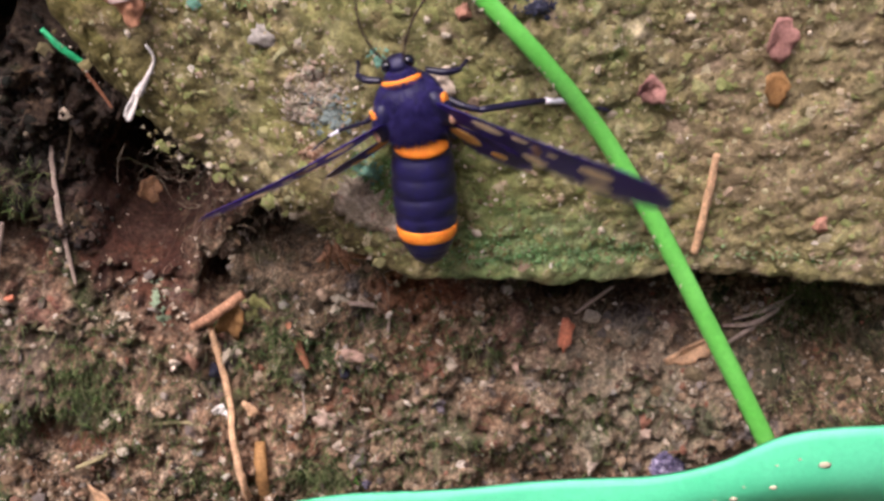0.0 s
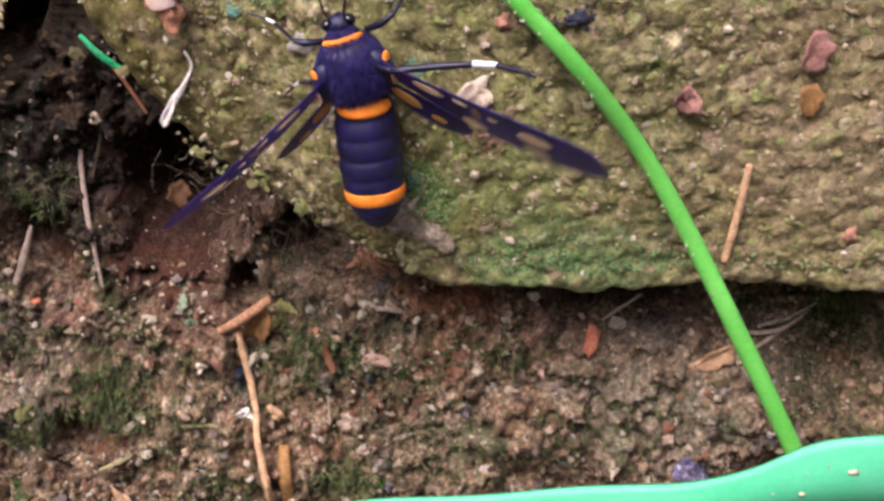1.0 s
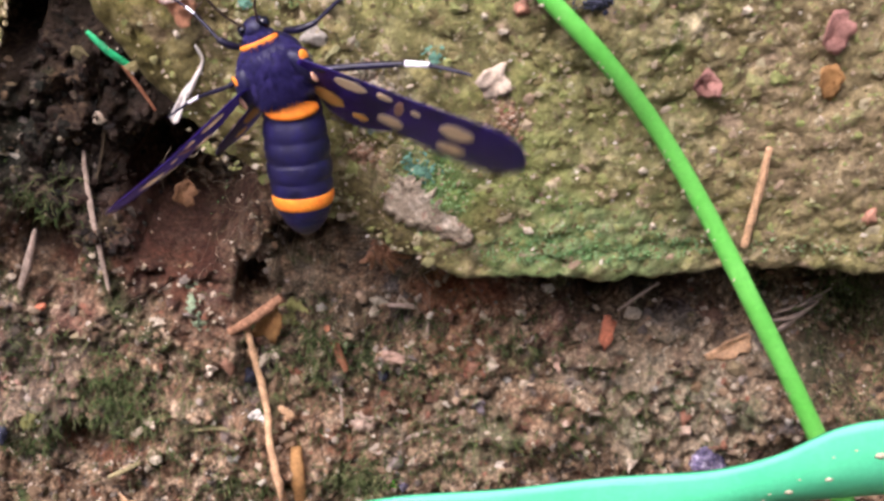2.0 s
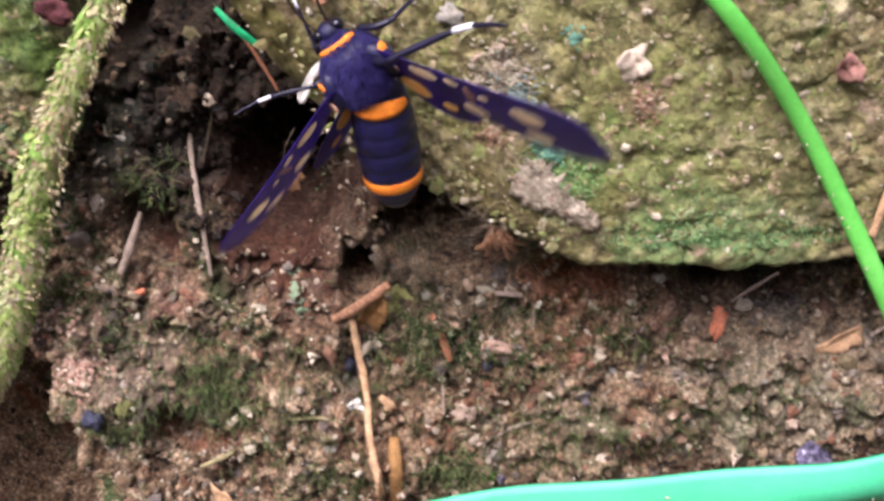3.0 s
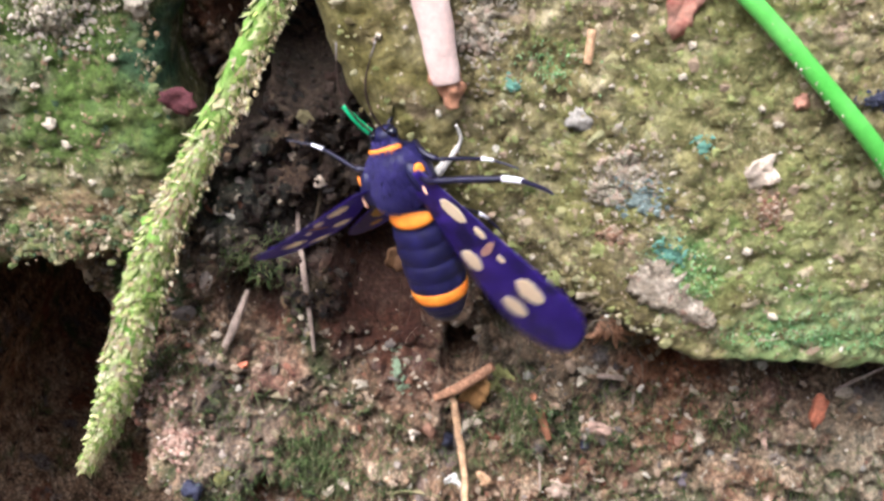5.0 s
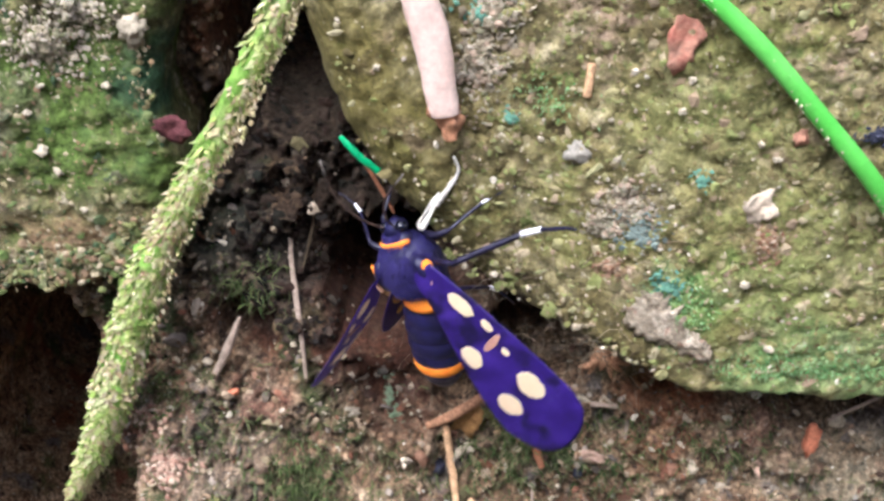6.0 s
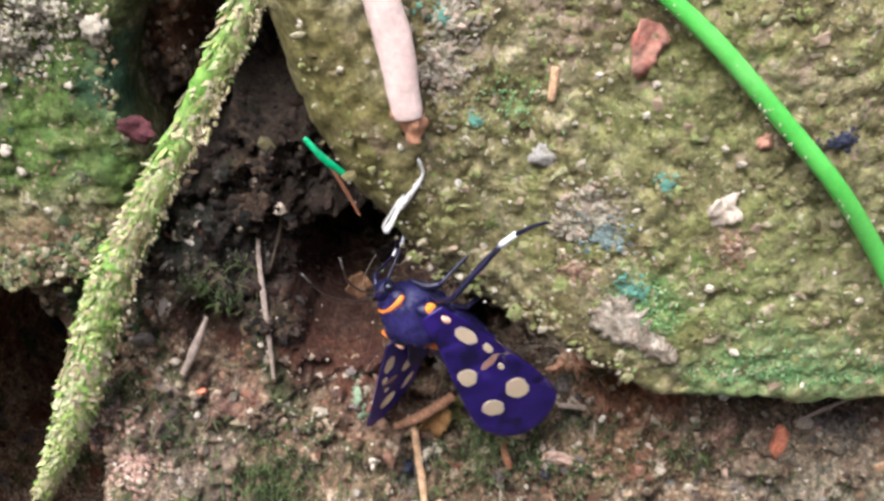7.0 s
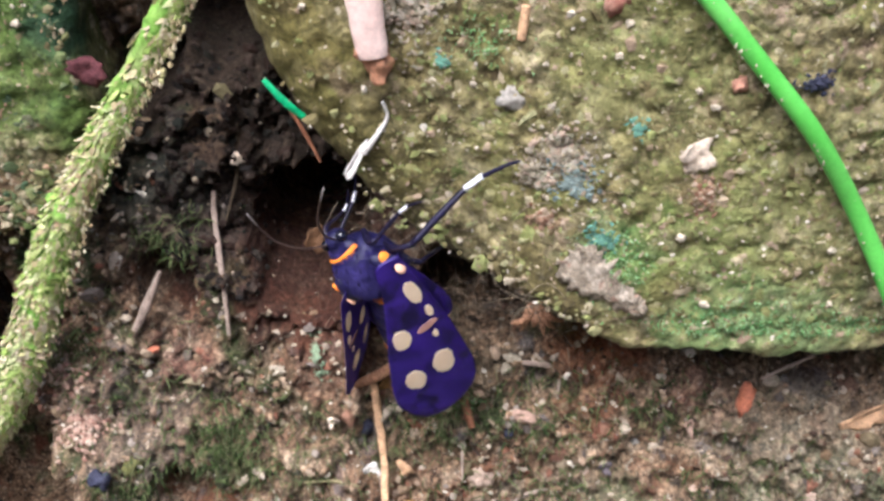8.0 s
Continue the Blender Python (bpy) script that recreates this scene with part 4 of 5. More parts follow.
hairs("rootlets", [(-5, -12, 7, 4, 4), (24, -12, 8, 4, 3), (0, -22, 40, 14, 6), (-25, -22, 12, 10, 4), (42, -20, 8, 8, 3)], 3200, earth_y, 2.0, HAIR, "fine rootlets over the earth", 8)
hairs("rim_roots", [(-2.5, -8.6, 5, 2.2, 4), (2.5, -9.8, 4, 1.5, 2), (-7, -10, 3, 3, 2), (24, -11.5, 7, 1.8, 2)], 420, earth_y, 4.2, HAIR, "tangled dark roots under the stone's rim", 19, 0.045)
hairs("rim_fibres", [(-7, 3.5, 4, 3, 3), (1, -1.5, 4, 1.2, 2), (4, 8, 6, 5, 2)], 120, stone_y, 3.0, HAIR, "fine fibres on the stone", 9)


# ---- single small things ----
def plain(name, rgb, rough=0.8, spec=0.3, grain=0.35):
    return surface(name, [(0.3, tuple(c * 0.65 for c in rgb)), (0.7, tuple(min(c * 1.25, 0.95) for c in rgb))], 0.9, rough, spec, grain, 0.08, fine=0.25)


RED_CHIP = plain("orange-red brick", (0.66, 0.23, 0.13))
SALMON = plain("dull salmon crumb", (0.5, 0.25, 0.17))
WHITE_STONE = plain("whitish stone", (0.5, 0.43, 0.33), 0.85, 0.2, 0.5)
PINK_STONE = plain("pinkish beige stone", (0.48, 0.35, 0.27))
GREY_STONE = plain("grey stone", (0.33, 0.3, 0.26))
BLUE_STONE = plain("dark blue stone", (0.05, 0.052, 0.088), 0.6, 0.3, 0.7)
PURPLE_STONE = surface("violet-grey stone", [(0.35, (0.08, 0.07, 0.14)), (0.5, (0.26, 0.22, 0.36)), (0.65, (0.6, 0.56, 0.66))], 0.9, 0.8, 0.3, 0.6, 0.3, fine=0.25, cells=0.6)
GREEN_STONE = plain("olive pebble", (0.26, 0.25, 0.09))
TAN_STICK = plain("pale orange stick", (0.68, 0.42, 0.24))
STRAW_END = plain("orange-brown straw end", (0.62, 0.3, 0.17))
BARK_STICK = plain("orange-tan bark", (0.46, 0.24, 0.14), 0.85, 0.2, 0.6)
RUST_STICK = plain("rust-brown stick", (0.36, 0.15, 0.08))
GREY_STICK = plain("greyish straw", (0.42, 0.32, 0.26))
OLIVE_STRAW = plain("olive-tan straw", (0.3, 0.25, 0.13))
GREY_ROOT = plain("dull grey root", (0.16, 0.13, 0.14), 0.8, 0.25, 0.5)
BLUE_GREY = plain("blue-grey lichen", (0.2, 0.25, 0.23))
BARK_SCALE = surface("torn bark scale", [(0.32, (0.15, 0.11, 0.08)), (0.48, (0.38, 0.31, 0.23)), (0.68, (0.6, 0.51, 0.41))], 1.1, 0.85, 0.2, 0.55, 0.3, [((0.42, 0.27, 0.2), 1.6, 0.6, 0.68), ((0.22, 0.22, 0.13), 2.2, 0.55, 0.66)], 0.3)
CURL_LEAF = surface("red-brown curled leaf", [(0.35, (0.28, 0.06, 0.045)), (0.55, (0.5, 0.25, 0.18)), (0.7, (0.6, 0.36, 0.28))], 2.0, 0.8, 0.25, 0.4, 0.1)
AMBER_LEAF = plain("dull amber leaf", (0.13, 0.065, 0.03))
BROWN_LEAF = plain("amber brown leaf", (0.36, 0.19, 0.07))
WHITE_SCRAP = plain("white papery scrap", (0.78, 0.72, 0.66), 0.7, 0.3, 0.25)
CREAM_BIT = plain("cream flake", (0.66, 0.54, 0.42))
RED_LEAF = plain("red-brown dry leaf", (0.34, 0.17, 0.14))
DULL_RED = plain("dull crimson leaf", (0.12, 0.04, 0.045), 0.85, 0.2, 0.6)
GREEN_STRIP = plain("shiny green strip", (0.02, 0.42, 0.16), 0.3, 0.5)
TURQ = plain("turquoise lichen", (0.15, 0.32, 0.24))
PALE_GREEN = plain("pale green lichen", (0.32, 0.42, 0.27))
SPROUT = plain("bright green sprout", (0.12, 0.6, 0.03), 0.5)
PALE_LICHEN = crumbly("pale beige lichen crumbs", [(0.34, 0.29, 0.2), (0.44, 0.38, 0.3), (0.54, 0.46, 0.38), (0.22, 0.22, 0.12)])
LICHEN = crumbly("grey lichen crumbs", [(0.23, 0.19, 0.13), (0.33, 0.28, 0.2), (0.44, 0.38, 0.31), (0.2, 0.2, 0.12), (0.38, 0.28, 0.21)])
ROSE = crumbly("rosy crumbs", [(0.4, 0.24, 0.18), (0.5, 0.34, 0.26), (0.58, 0.46, 0.36), (0.3, 0.16, 0.12)])
RUSTY_CRUMB = crumbly("rusty brown crumbs", [(0.2, 0.1, 0.06), (0.32, 0.2, 0.13), (0.14, 0.1, 0.05), (0.4, 0.3, 0.22)])
FACES = {"earth": earth_y, "stone": stone_y, "block": block_y}


def lift_y(on, x, z):
    return float(FACES[on](np.array([x]), np.array([z]))[0])


def stone_bit(name, x, z, size, mat, label, category, on="earth", seed=0, sink=0.3):
    """A small uneven stone, part sunk in the wall; size in mm across, deep, high."""
    rnd = random.Random(seed * 7 + 1)
    bm = bmesh.new()
    bmesh.ops.create_icosphere(bm, subdivisions=3, radius=0.5)
    shift = Vector((rnd.uniform(0, 50), rnd.uniform(0, 50), rnd.uniform(0, 50)))
    for v in bm.verts:
        n = v.co.normalized()
        r = 1 + 0.55 * noise.noise(n * 1.4 + shift) + 0.45 * noise.noise(n * 2.8 + shift) + 0.16 * noise.noise(n * 7 + shift) - 0.3 * abs(noise.noise(n * 2.1 - shift))
        v.co = Vector((v.co.x * size[0] * r, v.co.y * size[1] * r, v.co.z * size[2] * r)) * MM
    ob = part(name, bm, mat)
    ob.matrix_basis = Matrix.Translation(V(x, lift_y(on, x, z) - size[1] * (0.5 - sink), z)) @ pose(0, 0, 0, 0, rnd.uniform(-25, 25), 0)
    return tagged(ob, label, category)


def flake(name, x, z, wide, high, turn, mat, label, category, on="earth", seed=0, thick=0.18, curl=0.35, tilt=0.0, point=0.0, y=None, lobes=0):
    """A thin ragged plate with a curl; turn in the wall's plane, degrees clockwise from upright."""
    rnd = random.Random(seed * 13 + 5)
    bm = bmesh.new()
    n = 22
    tops = []
    shift = rnd.uniform(0, 90)
    for f in (1.0, 0.72, 0.42, 0.15):
        ring = []
        for k in range(n):
            a = 2 * math.pi * k / n
            r = f * (1 + 0.34 * noise.noise(Vector((math.cos(a) * 1.8 + shift, math.sin(a) * 1.8, 0))) + 0.14 * rnd.uniform(-1, 1) * f)
            r *= 1 + 0.3 * math.cos(lobes * a + 0.6 + 1.3 * math.sin(a)) * (0.6 + 0.4 * math.sin(2 * a + 1)) if lobes else 1
            u, v = math.cos(a) * r, math.sin(a) * r
            u *= 1 - point * (v * 0.5 + 0.5)
            ring.append((u * wide / 2, v * high / 2, -curl * (u * u - 0.3) + (0.15 + 0.35 * curl) * noise.noise(Vector((u * 2 + shift, v * 2, 3))) + 0.22 * curl * noise.noise(Vector((u * 5 + shift, v * 5, 7)))))
        tops.append(ring)
    for sgn in (-1, 1):
        rings = [[bm.verts.new(Vector((p[0], p[2] + sgn * (thick / 2 if i else thick * 0.1), p[1])) * MM) for p in ring] for i, ring in enumerate(tops)]
        mid = bm.verts.new(Vector((0, curl * 0.3 + sgn * thick / 2, 0)) * MM)
        for a, b in zip(rings, rings[1:]):
            for k in range(n):
                bm.faces.new((a[k], a[(k + 1) % n], b[(k + 1) % n], b[k]))
        for k in range(n):
            bm.faces.new((rings[-1][k], rings[-1][(k + 1) % n], mid))
        if sgn < 0:
            first = rings[0]
        else:
            for k in range(n):
                bm.faces.new((first[k], first[(k + 1) % n], rings[0][(k + 1) % n], rings[0][k]))
    bmesh.ops.recalc_face_normals(bm, faces=bm.faces)
    ob = part(name, bm, mat)
    ob.matrix_basis = Matrix.Translation(V(x, (lift_y(on, x, z) if y is None else y) - 0.2 - thick * 0.55, z)) @ pose(0, 0, 0, tilt, turn, 0)
    return tagged(ob, label, category)


def twig(name, pts, radii, mat, label, category, on="earth", lift=0.2, wob=0.25, flat=0.85, sides=8, knots=0):
    """A stick that follows the wall through places x, z (and y, where it stands off)."""
    bm = bmesh.new()
    line = []
    for p in pts:
        y = p[2] if len(p) > 2 else lift_y(on, p[0], p[1]) - lift
        line.append(V(p[0], y, p[1]))
    tube(bm, line, [r * MM for r in radii], sides, flat, max(14, 8 * len(pts)), wob=wob)
    return tagged(part(name, bm, mat), label, category)


def crust(name, spots, n, size, mat, label, category, on="earth", seed=0, flat=0.6):
    """A cluster of crumbs grown together in a patch."""
    rs_ = np.random.RandomState(seed)
    xs, zs = [], []
    total = sum(s[2] * s[3] for s in spots)
    for cx, cz, rx, rz in spots:
        k = max(12, int(5 * n * rx * rz / total))
        r, a = np.abs(rs_.normal(0, 0.62, k)), rs_.uniform(0, 2 * np.pi, k)
        xs.append(cx + rx * r * np.cos(a)), zs.append(cz + rz * r * np.sin(a))
    xs, zs = np.concatenate(xs), np.concatenate(zs)
    s = np.minimum(0.42 * size * np.exp(rs_.normal(0, 0.6, len(xs))), 0.75 * size)
    y = FACES[on](xs, zs) - 0.1 * s
    v, f = blobs(np.stack([xs, y, zs], -1), s, rs_, flat)
    return tagged(from_arrays(name, world_verts(v[:, 0], v[:, 1], v[:, 2]), f, mat, False), label, category)


# On the earth.
flake("brick_chip", 20.5, -15.6, 1.25, 3.3, 10, RED_CHIP, "small orange-red brick chip stuck upright in the earth", "brick chip", seed=2, thick=1.4, curl=0.05, tilt=-4, y=6.2)
stone_bit("pebble", 1.45, -13.4, (1.7, 1.2, 1.2), WHITE_STONE, "white chalky pebble on the earth", "pebble", seed=1)
stone_bit("pebble", 0.9, -14.5, (1.2, 0.9, 0.9), WHITE_STONE, "white chalky pebble on the earth", "pebble", seed=2)
twig("root", [(2.2, -13.5), (4.0, -13.5), (5.0, -14.2), (5.4, -15.6), (5.3, -17)], [0.22, 0.25, 0.22, 0.18, 0.1], GREY_STICK, "thin curved brown root over the earth", "root", lift=0.3)
stone_bit("pebble", -0.8, -25.0, (2.3, 1.5, 2.1), PINK_STONE, "pinkish beige pebble half sunk in the earth", "pebble", seed=3)
twig("stick", [(-10.0, -15.0, 6.0), (-9.7, -17.5, 5.8), (-9.4, -20.3), (-9.0, -23), (-8.9, -26), (-8.3, -30), (-8.5, -34.5), (-8.2, -38)], [0.28, 0.36, 0.33, 0.28, 0.33, 0.35, 0.34, 0.25], TAN_STICK, "long pale orange stick lying on the earth", "stick", lift=0.85, wob=0.6, sides=10)
twig("stick", [(-11.4, -15.3, 5.6), (-8.9, -13.4, 5.2), (-6.5, -11.7, 5.6)], [0.38, 0.5, 0.42], BARK_STICK, "short rust-brown stick across the pale stick", "stick", lift=1.3)
flake("dead_leaf", -8.0, -14.8, 2.6, 4.2, 20, BROWN_LEAF, "curled amber-brown scrap of dead leaf", "leaf scrap", seed=5, curl=0.6, tilt=10, y=6.2)
flake("dead_leaf", -5.9, -14.6, 2.6, 3.2, -25, GREEN_STONE, "curled olive-brown scrap of dead leaf", "leaf scrap", seed=6, curl=0.6)
flake("bark_bit", -10.1, -23.9, 1.5, 1.3, 20, WHITE_SCRAP, "small cream-white flake beside the stick", "flake", seed=7, thick=0.3, lobes=3)
flake("bark_bit", -7.3, -23.7, 1.4, 2.1, -30, TAN_STICK, "tan bark flake beside the stick", "bark flake", seed=8, thick=0.35, point=0.5)
twig("stick", [(-6.9, -27.5), (-6.8, -30), (-7.1, -36)], [0.5, 0.65, 0.6], BROWN_LEAF, "flat brown stick lying on the earth", "stick", lift=0.45, flat=0.5)
twig("stick", [(-3.2, -15.2), (-2.4, -17.2), (-1.7, -19.3)], [0.3, 0.42, 0.25], RUST_STICK, "short reddish stick on the earth", "stick", lift=0.5)
twig("root", [(-1.8, -19), (-2.4, -21), (-2.4, -24.5)], [0.1, 0.13, 0.08], GREY_STICK, "thread-thin pale root on the earth", "root")
flake("bark_bit", 2.2, -17.6, 2.6, 1.3, 5, ROSE, "rosy bark flake on the earth", "bark flake", seed=9, thick=0.4)
stone_bit("pebble", -2.5, -21.4, (0.65, 0.5, 0.75), WHITE_STONE, "tiny white pebble on the earth", "pebble", seed=4)
stone_bit("pebble", 1.4, -20.0, (0.9, 0.7, 1.2), BLUE_STONE, "dark blue pebble on the earth", "pebble", seed=5)
stone_bit("pebble", -18.0, -15.3, (1.3, 0.9, 1.1), WHITE_STONE, "white lumpy pebble on the earth", "pebble", seed=6)
crust("lichen", [(-14.7, -13.2, 0.5, 0.9), (-14.4, -15.2, 0.6, 0.8)], 60, 0.22, PALE_GREEN, "pale green lichen crust on the earth", "lichen", seed=1)
stone_bit("brick_crumb", -28.2, -13.9, (1.2, 0.8, 0.7), RED_CHIP, "small orange-red brick crumb on the earth", "brick crumb", seed=7)
twig("straw", [(-26.9, -6.1, 8.2), (-28.5, -9.9, 8.0), (-30.5, -14.2, 7.9)], [0.15, 0.42, 0.12], GREY_STICK, "pointed greyish straw leaning on the earth", "straw", lift=0.5)
twig("stem", [(-22.9, 0.2, 13.5), (-22.8, -2.5, 11.4), (-22.1, -6.6, 8.8), (-21.8, -12.6)], [0.14, 0.24, 0.26, 0.14], GREY_STICK, "thin pale dead stem hanging in the hollow", "stem", lift=0.3)
twig("straw", [(0.4, -28.3), (3.5, -27.0), (6.9, -25.7)], [0.2, 0.22, 0.12], GREY_STICK, "thin pale straw lying on the earth", "straw", lift=0.45)
flake("sprout", 1.3, -31.6, 1.0, 2.0, 10, SPROUT, "tiny bright green sprout leaf", "sprout", seed=11, tilt=25)
stone_bit("pebble", 2.4, -31.9, (0.9, 0.8, 1.2), PURPLE_STONE, "tiny pale violet pebble beside the sprout", "pebble", seed=8)
stone_bit("stone", 29.4, -28.5, (3.4, 2.2, 2.8), PURPLE_STONE, "violet-grey stone lying in the earth", "stone", seed=9)
stone_bit("pebble", 30.9, -22.7, (0.8, 0.6, 0.9), WHITE_STONE, "tiny white pebble in the earth", "pebble", seed=10)
stone_bit("pebble", 27.4, -25.6, (1.2, 0.8, 1.1), PINK_STONE, "small beige pebble in the earth", "pebble", seed=11)
stone_bit("pebble", 26.0, -31.2, (0.9, 0.7, 0.7), WHITE_STONE, "small cream pebble in the earth", "pebble", seed=12)
flake("bark_bit", 30.9, -17.7, 1.3, 3.9, 64, TAN_STICK, "pointed tan bark flake under the green stem", "bark flake", seed=12, thick=0.4, curl=0.3, tilt=-10, point=-0.85)
for dz, dx in ((0, 0), (-0.9, -0.4), (0.6, 0.9)):
    twig("straw", [(33.8 + dx, -16.5 + dz), (36.5 + dx, -16 + dz), (39 + dx, -15.2 + dz)], [0.14, 0.26, 0.1], GREY_STICK, "short pale pinkish straw on the earth", "straw", lift=0.6)
stone_bit("brick_crumb", 40, -18, (0.9, 0.7, 1.0), RED_CHIP, "tiny red brick crumb in dark moss", "brick crumb", seed=13)
stone_bit("pebble", -30.6, -24.2, (1.9, 1.3, 2.0), GREEN_STONE, "round olive pebble on the earth", "pebble", seed=14)
stone_bit("pebble", -32.8, -24.0, (1.8, 1.3, 1.9), BLUE_STONE, "dark blue pebble on the earth", "pebble", seed=15)
flake("dead_leaf", -22.9, -35.6, 2.0, 5.0, -28, TAN_STICK, "orange-brown scrap of dead leaf on the earth", "leaf scrap", seed=14, point=0.4)
stone_bit("stone", -18.0, -36.8, (2.8, 1.8, 2.6), BLUE_STONE, "dark blue-grey stone in the earth", "stone", seed=16)
stone_bit("pebble", -26.4, -34.4, (1.3, 0.9, 1.3), WHITE_STONE, "white pebble among earth crumbs", "pebble", seed=17)
crust("earth_clod", [(-34.3, -20.5, 2.6, 2.6), (-36, -17, 1.6, 2)], 160, 0.42, ROSE, "rosy crumbly clod of burnt earth", "clod", seed=3)
crust("moss_cushion", [(-13.8, -8.9, 0.8, 0.9)], 50, 0.22, BRIGHT_MOSS, "tiny bright green moss cushion", "moss", seed=4)
flake("dead_leaf", -14.6, -4.8, 1.9, 2.6, 12, AMBER_LEAF, "small round amber leaf scrap on the hollow's lip", "leaf scrap", seed=15, curl=0.5, tilt=-15, y=11.6)
for k, (px, pz, s, q) in enumerate([(-3.6, -14, 1.0, GREY_STONE), (7.5, -17, 0.7, WHITE_STONE), (12, -21, 0.9, GREY_STONE), (17, -24, 0.8, PINK_STONE), (24.5, -20.5, 0.8, GREY_STONE), (13.5, -27, 0.9, PINK_STONE), (19, -29, 0.7, WHITE_STONE),
                                   (8, -24, 1.1, PINK_STONE), (-14, -20, 0.9, PINK_STONE), (-16.5, -24, 1.2, GREY_STONE), (-12.5, -28, 1.4, GREY_STONE), (-20, -29, 1.2, WHITE_STONE), (-27, -28.5, 1.1, PINK_STONE), (23.5, -25.5, 0.8, WHITE_STONE), (36, -24, 0.8, GREY_STONE)]):
    stone_bit("pebble", px, pz, (s * 0.9, s * 0.6, s * 0.75), q, {GREY_STONE: "small grey pebble on the earth", WHITE_STONE: "small whitish pebble on the earth", PINK_STONE: "small beige pebble on the earth"}[q], "pebble", seed=40 + k)

# On the stone.
flake("curled_scrap", -10.6, 9.2, 0.9, 3.4, 28, WHITE_SCRAP, "white papery curled scrap on the stone", "scrap", "stone", 21, 0.15, 0.3, -14, 0.5)
twig("curled_thread", [(-10.2, 9.6), (-9.2, 11.2), (-8.6, 12.4), (-8.9, 13.6)], [0.3, 0.16, 0.12, 0.1], WHITE_SCRAP, "thin cream thread curling on the stone", "thread", "stone", 0.35)
twig("green_strip", [(-16.9, 14.1), (-15.6, 12.75), (-14.3, 11.4)], [0.2, 0.3, 0.28], GREEN_STRIP, "short shiny green strip on the stone's rim", "strip", "stone", -1.2, 0.05, 0.5)
twig("stem", [(-15.4, 11.6), (-14.2, 9.2), (-13.4, 7.2)], [0.12, 0.16, 0.1], RUST_STICK, "thin reddish stem at the stone's rim", "stem", "stone", -2.2)
tw = tagged(new("straw_tube"), "thick pinkish straw hanging down the stone", "straw")
bm = bmesh.new()
tube(bm, [V(-13.2, -0.6, 35), V(-11.4, -0.7, 27.5), V(-10.2, -0.8, 22.6), V(-9.7, -0.9, 19.4), V(-9.4, -0.9, 17.6)], [1.2 * MM, 1.22 * MM, 1.2 * MM, 1.08 * MM, 0.95 * MM], 14, 0.5, 40, wob=0.1)
part("shaft", bm, STRAW, tw)
bm = bmesh.new()
tube(bm, [V(-9.5, -0.6, 18.2), V(-9.25, -0.6, 16.9), V(-8.9, -0.5, 15.6)], [0.9 * MM, 0.8 * MM, 0.5 * MM], 12, 0.5, 14, wob=1.1)
part("broken_end", bm, STRAW_END, tw, "orange-brown broken end")
crust("lichen", [(-7.2, 20.6, 1.8, 3.2), (-6.2, 24.5, 1.5, 2.0)], 200, 0.34, LICHEN, "grey crumbly lichen on the stone", "lichen", "stone", 5)
crust("lichen", [(3.0, 10.5, 2.2, 2.6), (1.5, 8.5, 1.5, 1.5)], 170, 0.32, LICHEN, "grey crumbly lichen on the stone", "lichen", "stone", 6)
crust("lichen", [(2.3, 5.1, 1.1, 0.9)], 40, 0.32, RUSTY_CRUMB, "rusty crumbs on the stone", "lichen", "stone", 7)
flake("dead_leaf", 5.6, 23.0, 2.0, 4.2, 6, CURL_LEAF, "curled red-brown dry leaf scrap on the stone", "leaf scrap", "stone", 22, 0.5, 0.5, -6)
flake("scrap", 11.7, 11.4, 2.1, 2.9, 15, CREAM_BIT, "ragged pale cream scrap on the stone", "scrap", "stone", 23, 0.35, 0.5, lobes=4)
crust("lichen", [(6.2, 4.4, 1.1, 1.0)], 50, 0.24, TURQ, "turquoise lichen tuft on the stone", "lichen", "stone", 8)
crust("lichen", [(7.7, 13.2, 0.6, 0.6)], 25, 0.2, TURQ, "turquoise lichen speck on the stone", "lichen", "stone", 9)
crust("lichen", [(-7.2, 24.2, 1.2, 0.8)], 40, 0.24, TURQ, "turquoise lichen tuft on the stone", "lichen", "stone", 10)
crust("lichen", [(-5.1, 16.6, 0.5, 0.5)], 20, 0.2, TURQ, "turquoise lichen speck on the stone", "lichen", "stone", 11)
crust("lichen", [(5.4, 0.6, 1.2, 0.9)], 24, 0.26, ROSE, "rosy crumbs beside the bark scale", "lichen", "stone", 12)
stone_bit("pebble", -0.4, 14.1, (2.1, 1.0, 2.1), GREY_STONE, "flat round grey pebble set in the stone's moss", "pebble", "stone", 31)
stone_bit("pebble", 13.6, 16.8, (1.0, 0.6, 1.2), SALMON, "salmon-pink crumb on the stone", "pebble", "stone", 32)
crust("lichen", [(18.6, 17.0, 1.5, 0.7)], 40, 0.24, BLUE_STONE, "dark blue-black lichen on the stone", "lichen", "stone", 13)
for k, (px, pz, s) in enumerate([(6.0, 18.2, 0.75), (11.2, 16.2, 0.7), (11.5, 5.0, 1.0), (6.5, 20.3, 0.8), (13.9, -0.8, 0.9), (12.4, 15.1, 0.8), (-14, 20, 0.7), (-3, 15, 0.6), (1.5, 17, 0.5), (22, 4, 0.8), (27, 5, 0.7), (28.5, 15.5, 0.9), (23, -1, 0.7), (-6, 3.5, 0.8), (-3.5, 2.2, 0.7), (-8.2, 4.2, 0.7)]):
    stone_bit("pebble", px, pz, (s * 0.75, s * 0.6, s * 0.7), WHITE_STONE, "tiny cream-white pebble on the stone", "pebble", "stone", seed=60 + k)
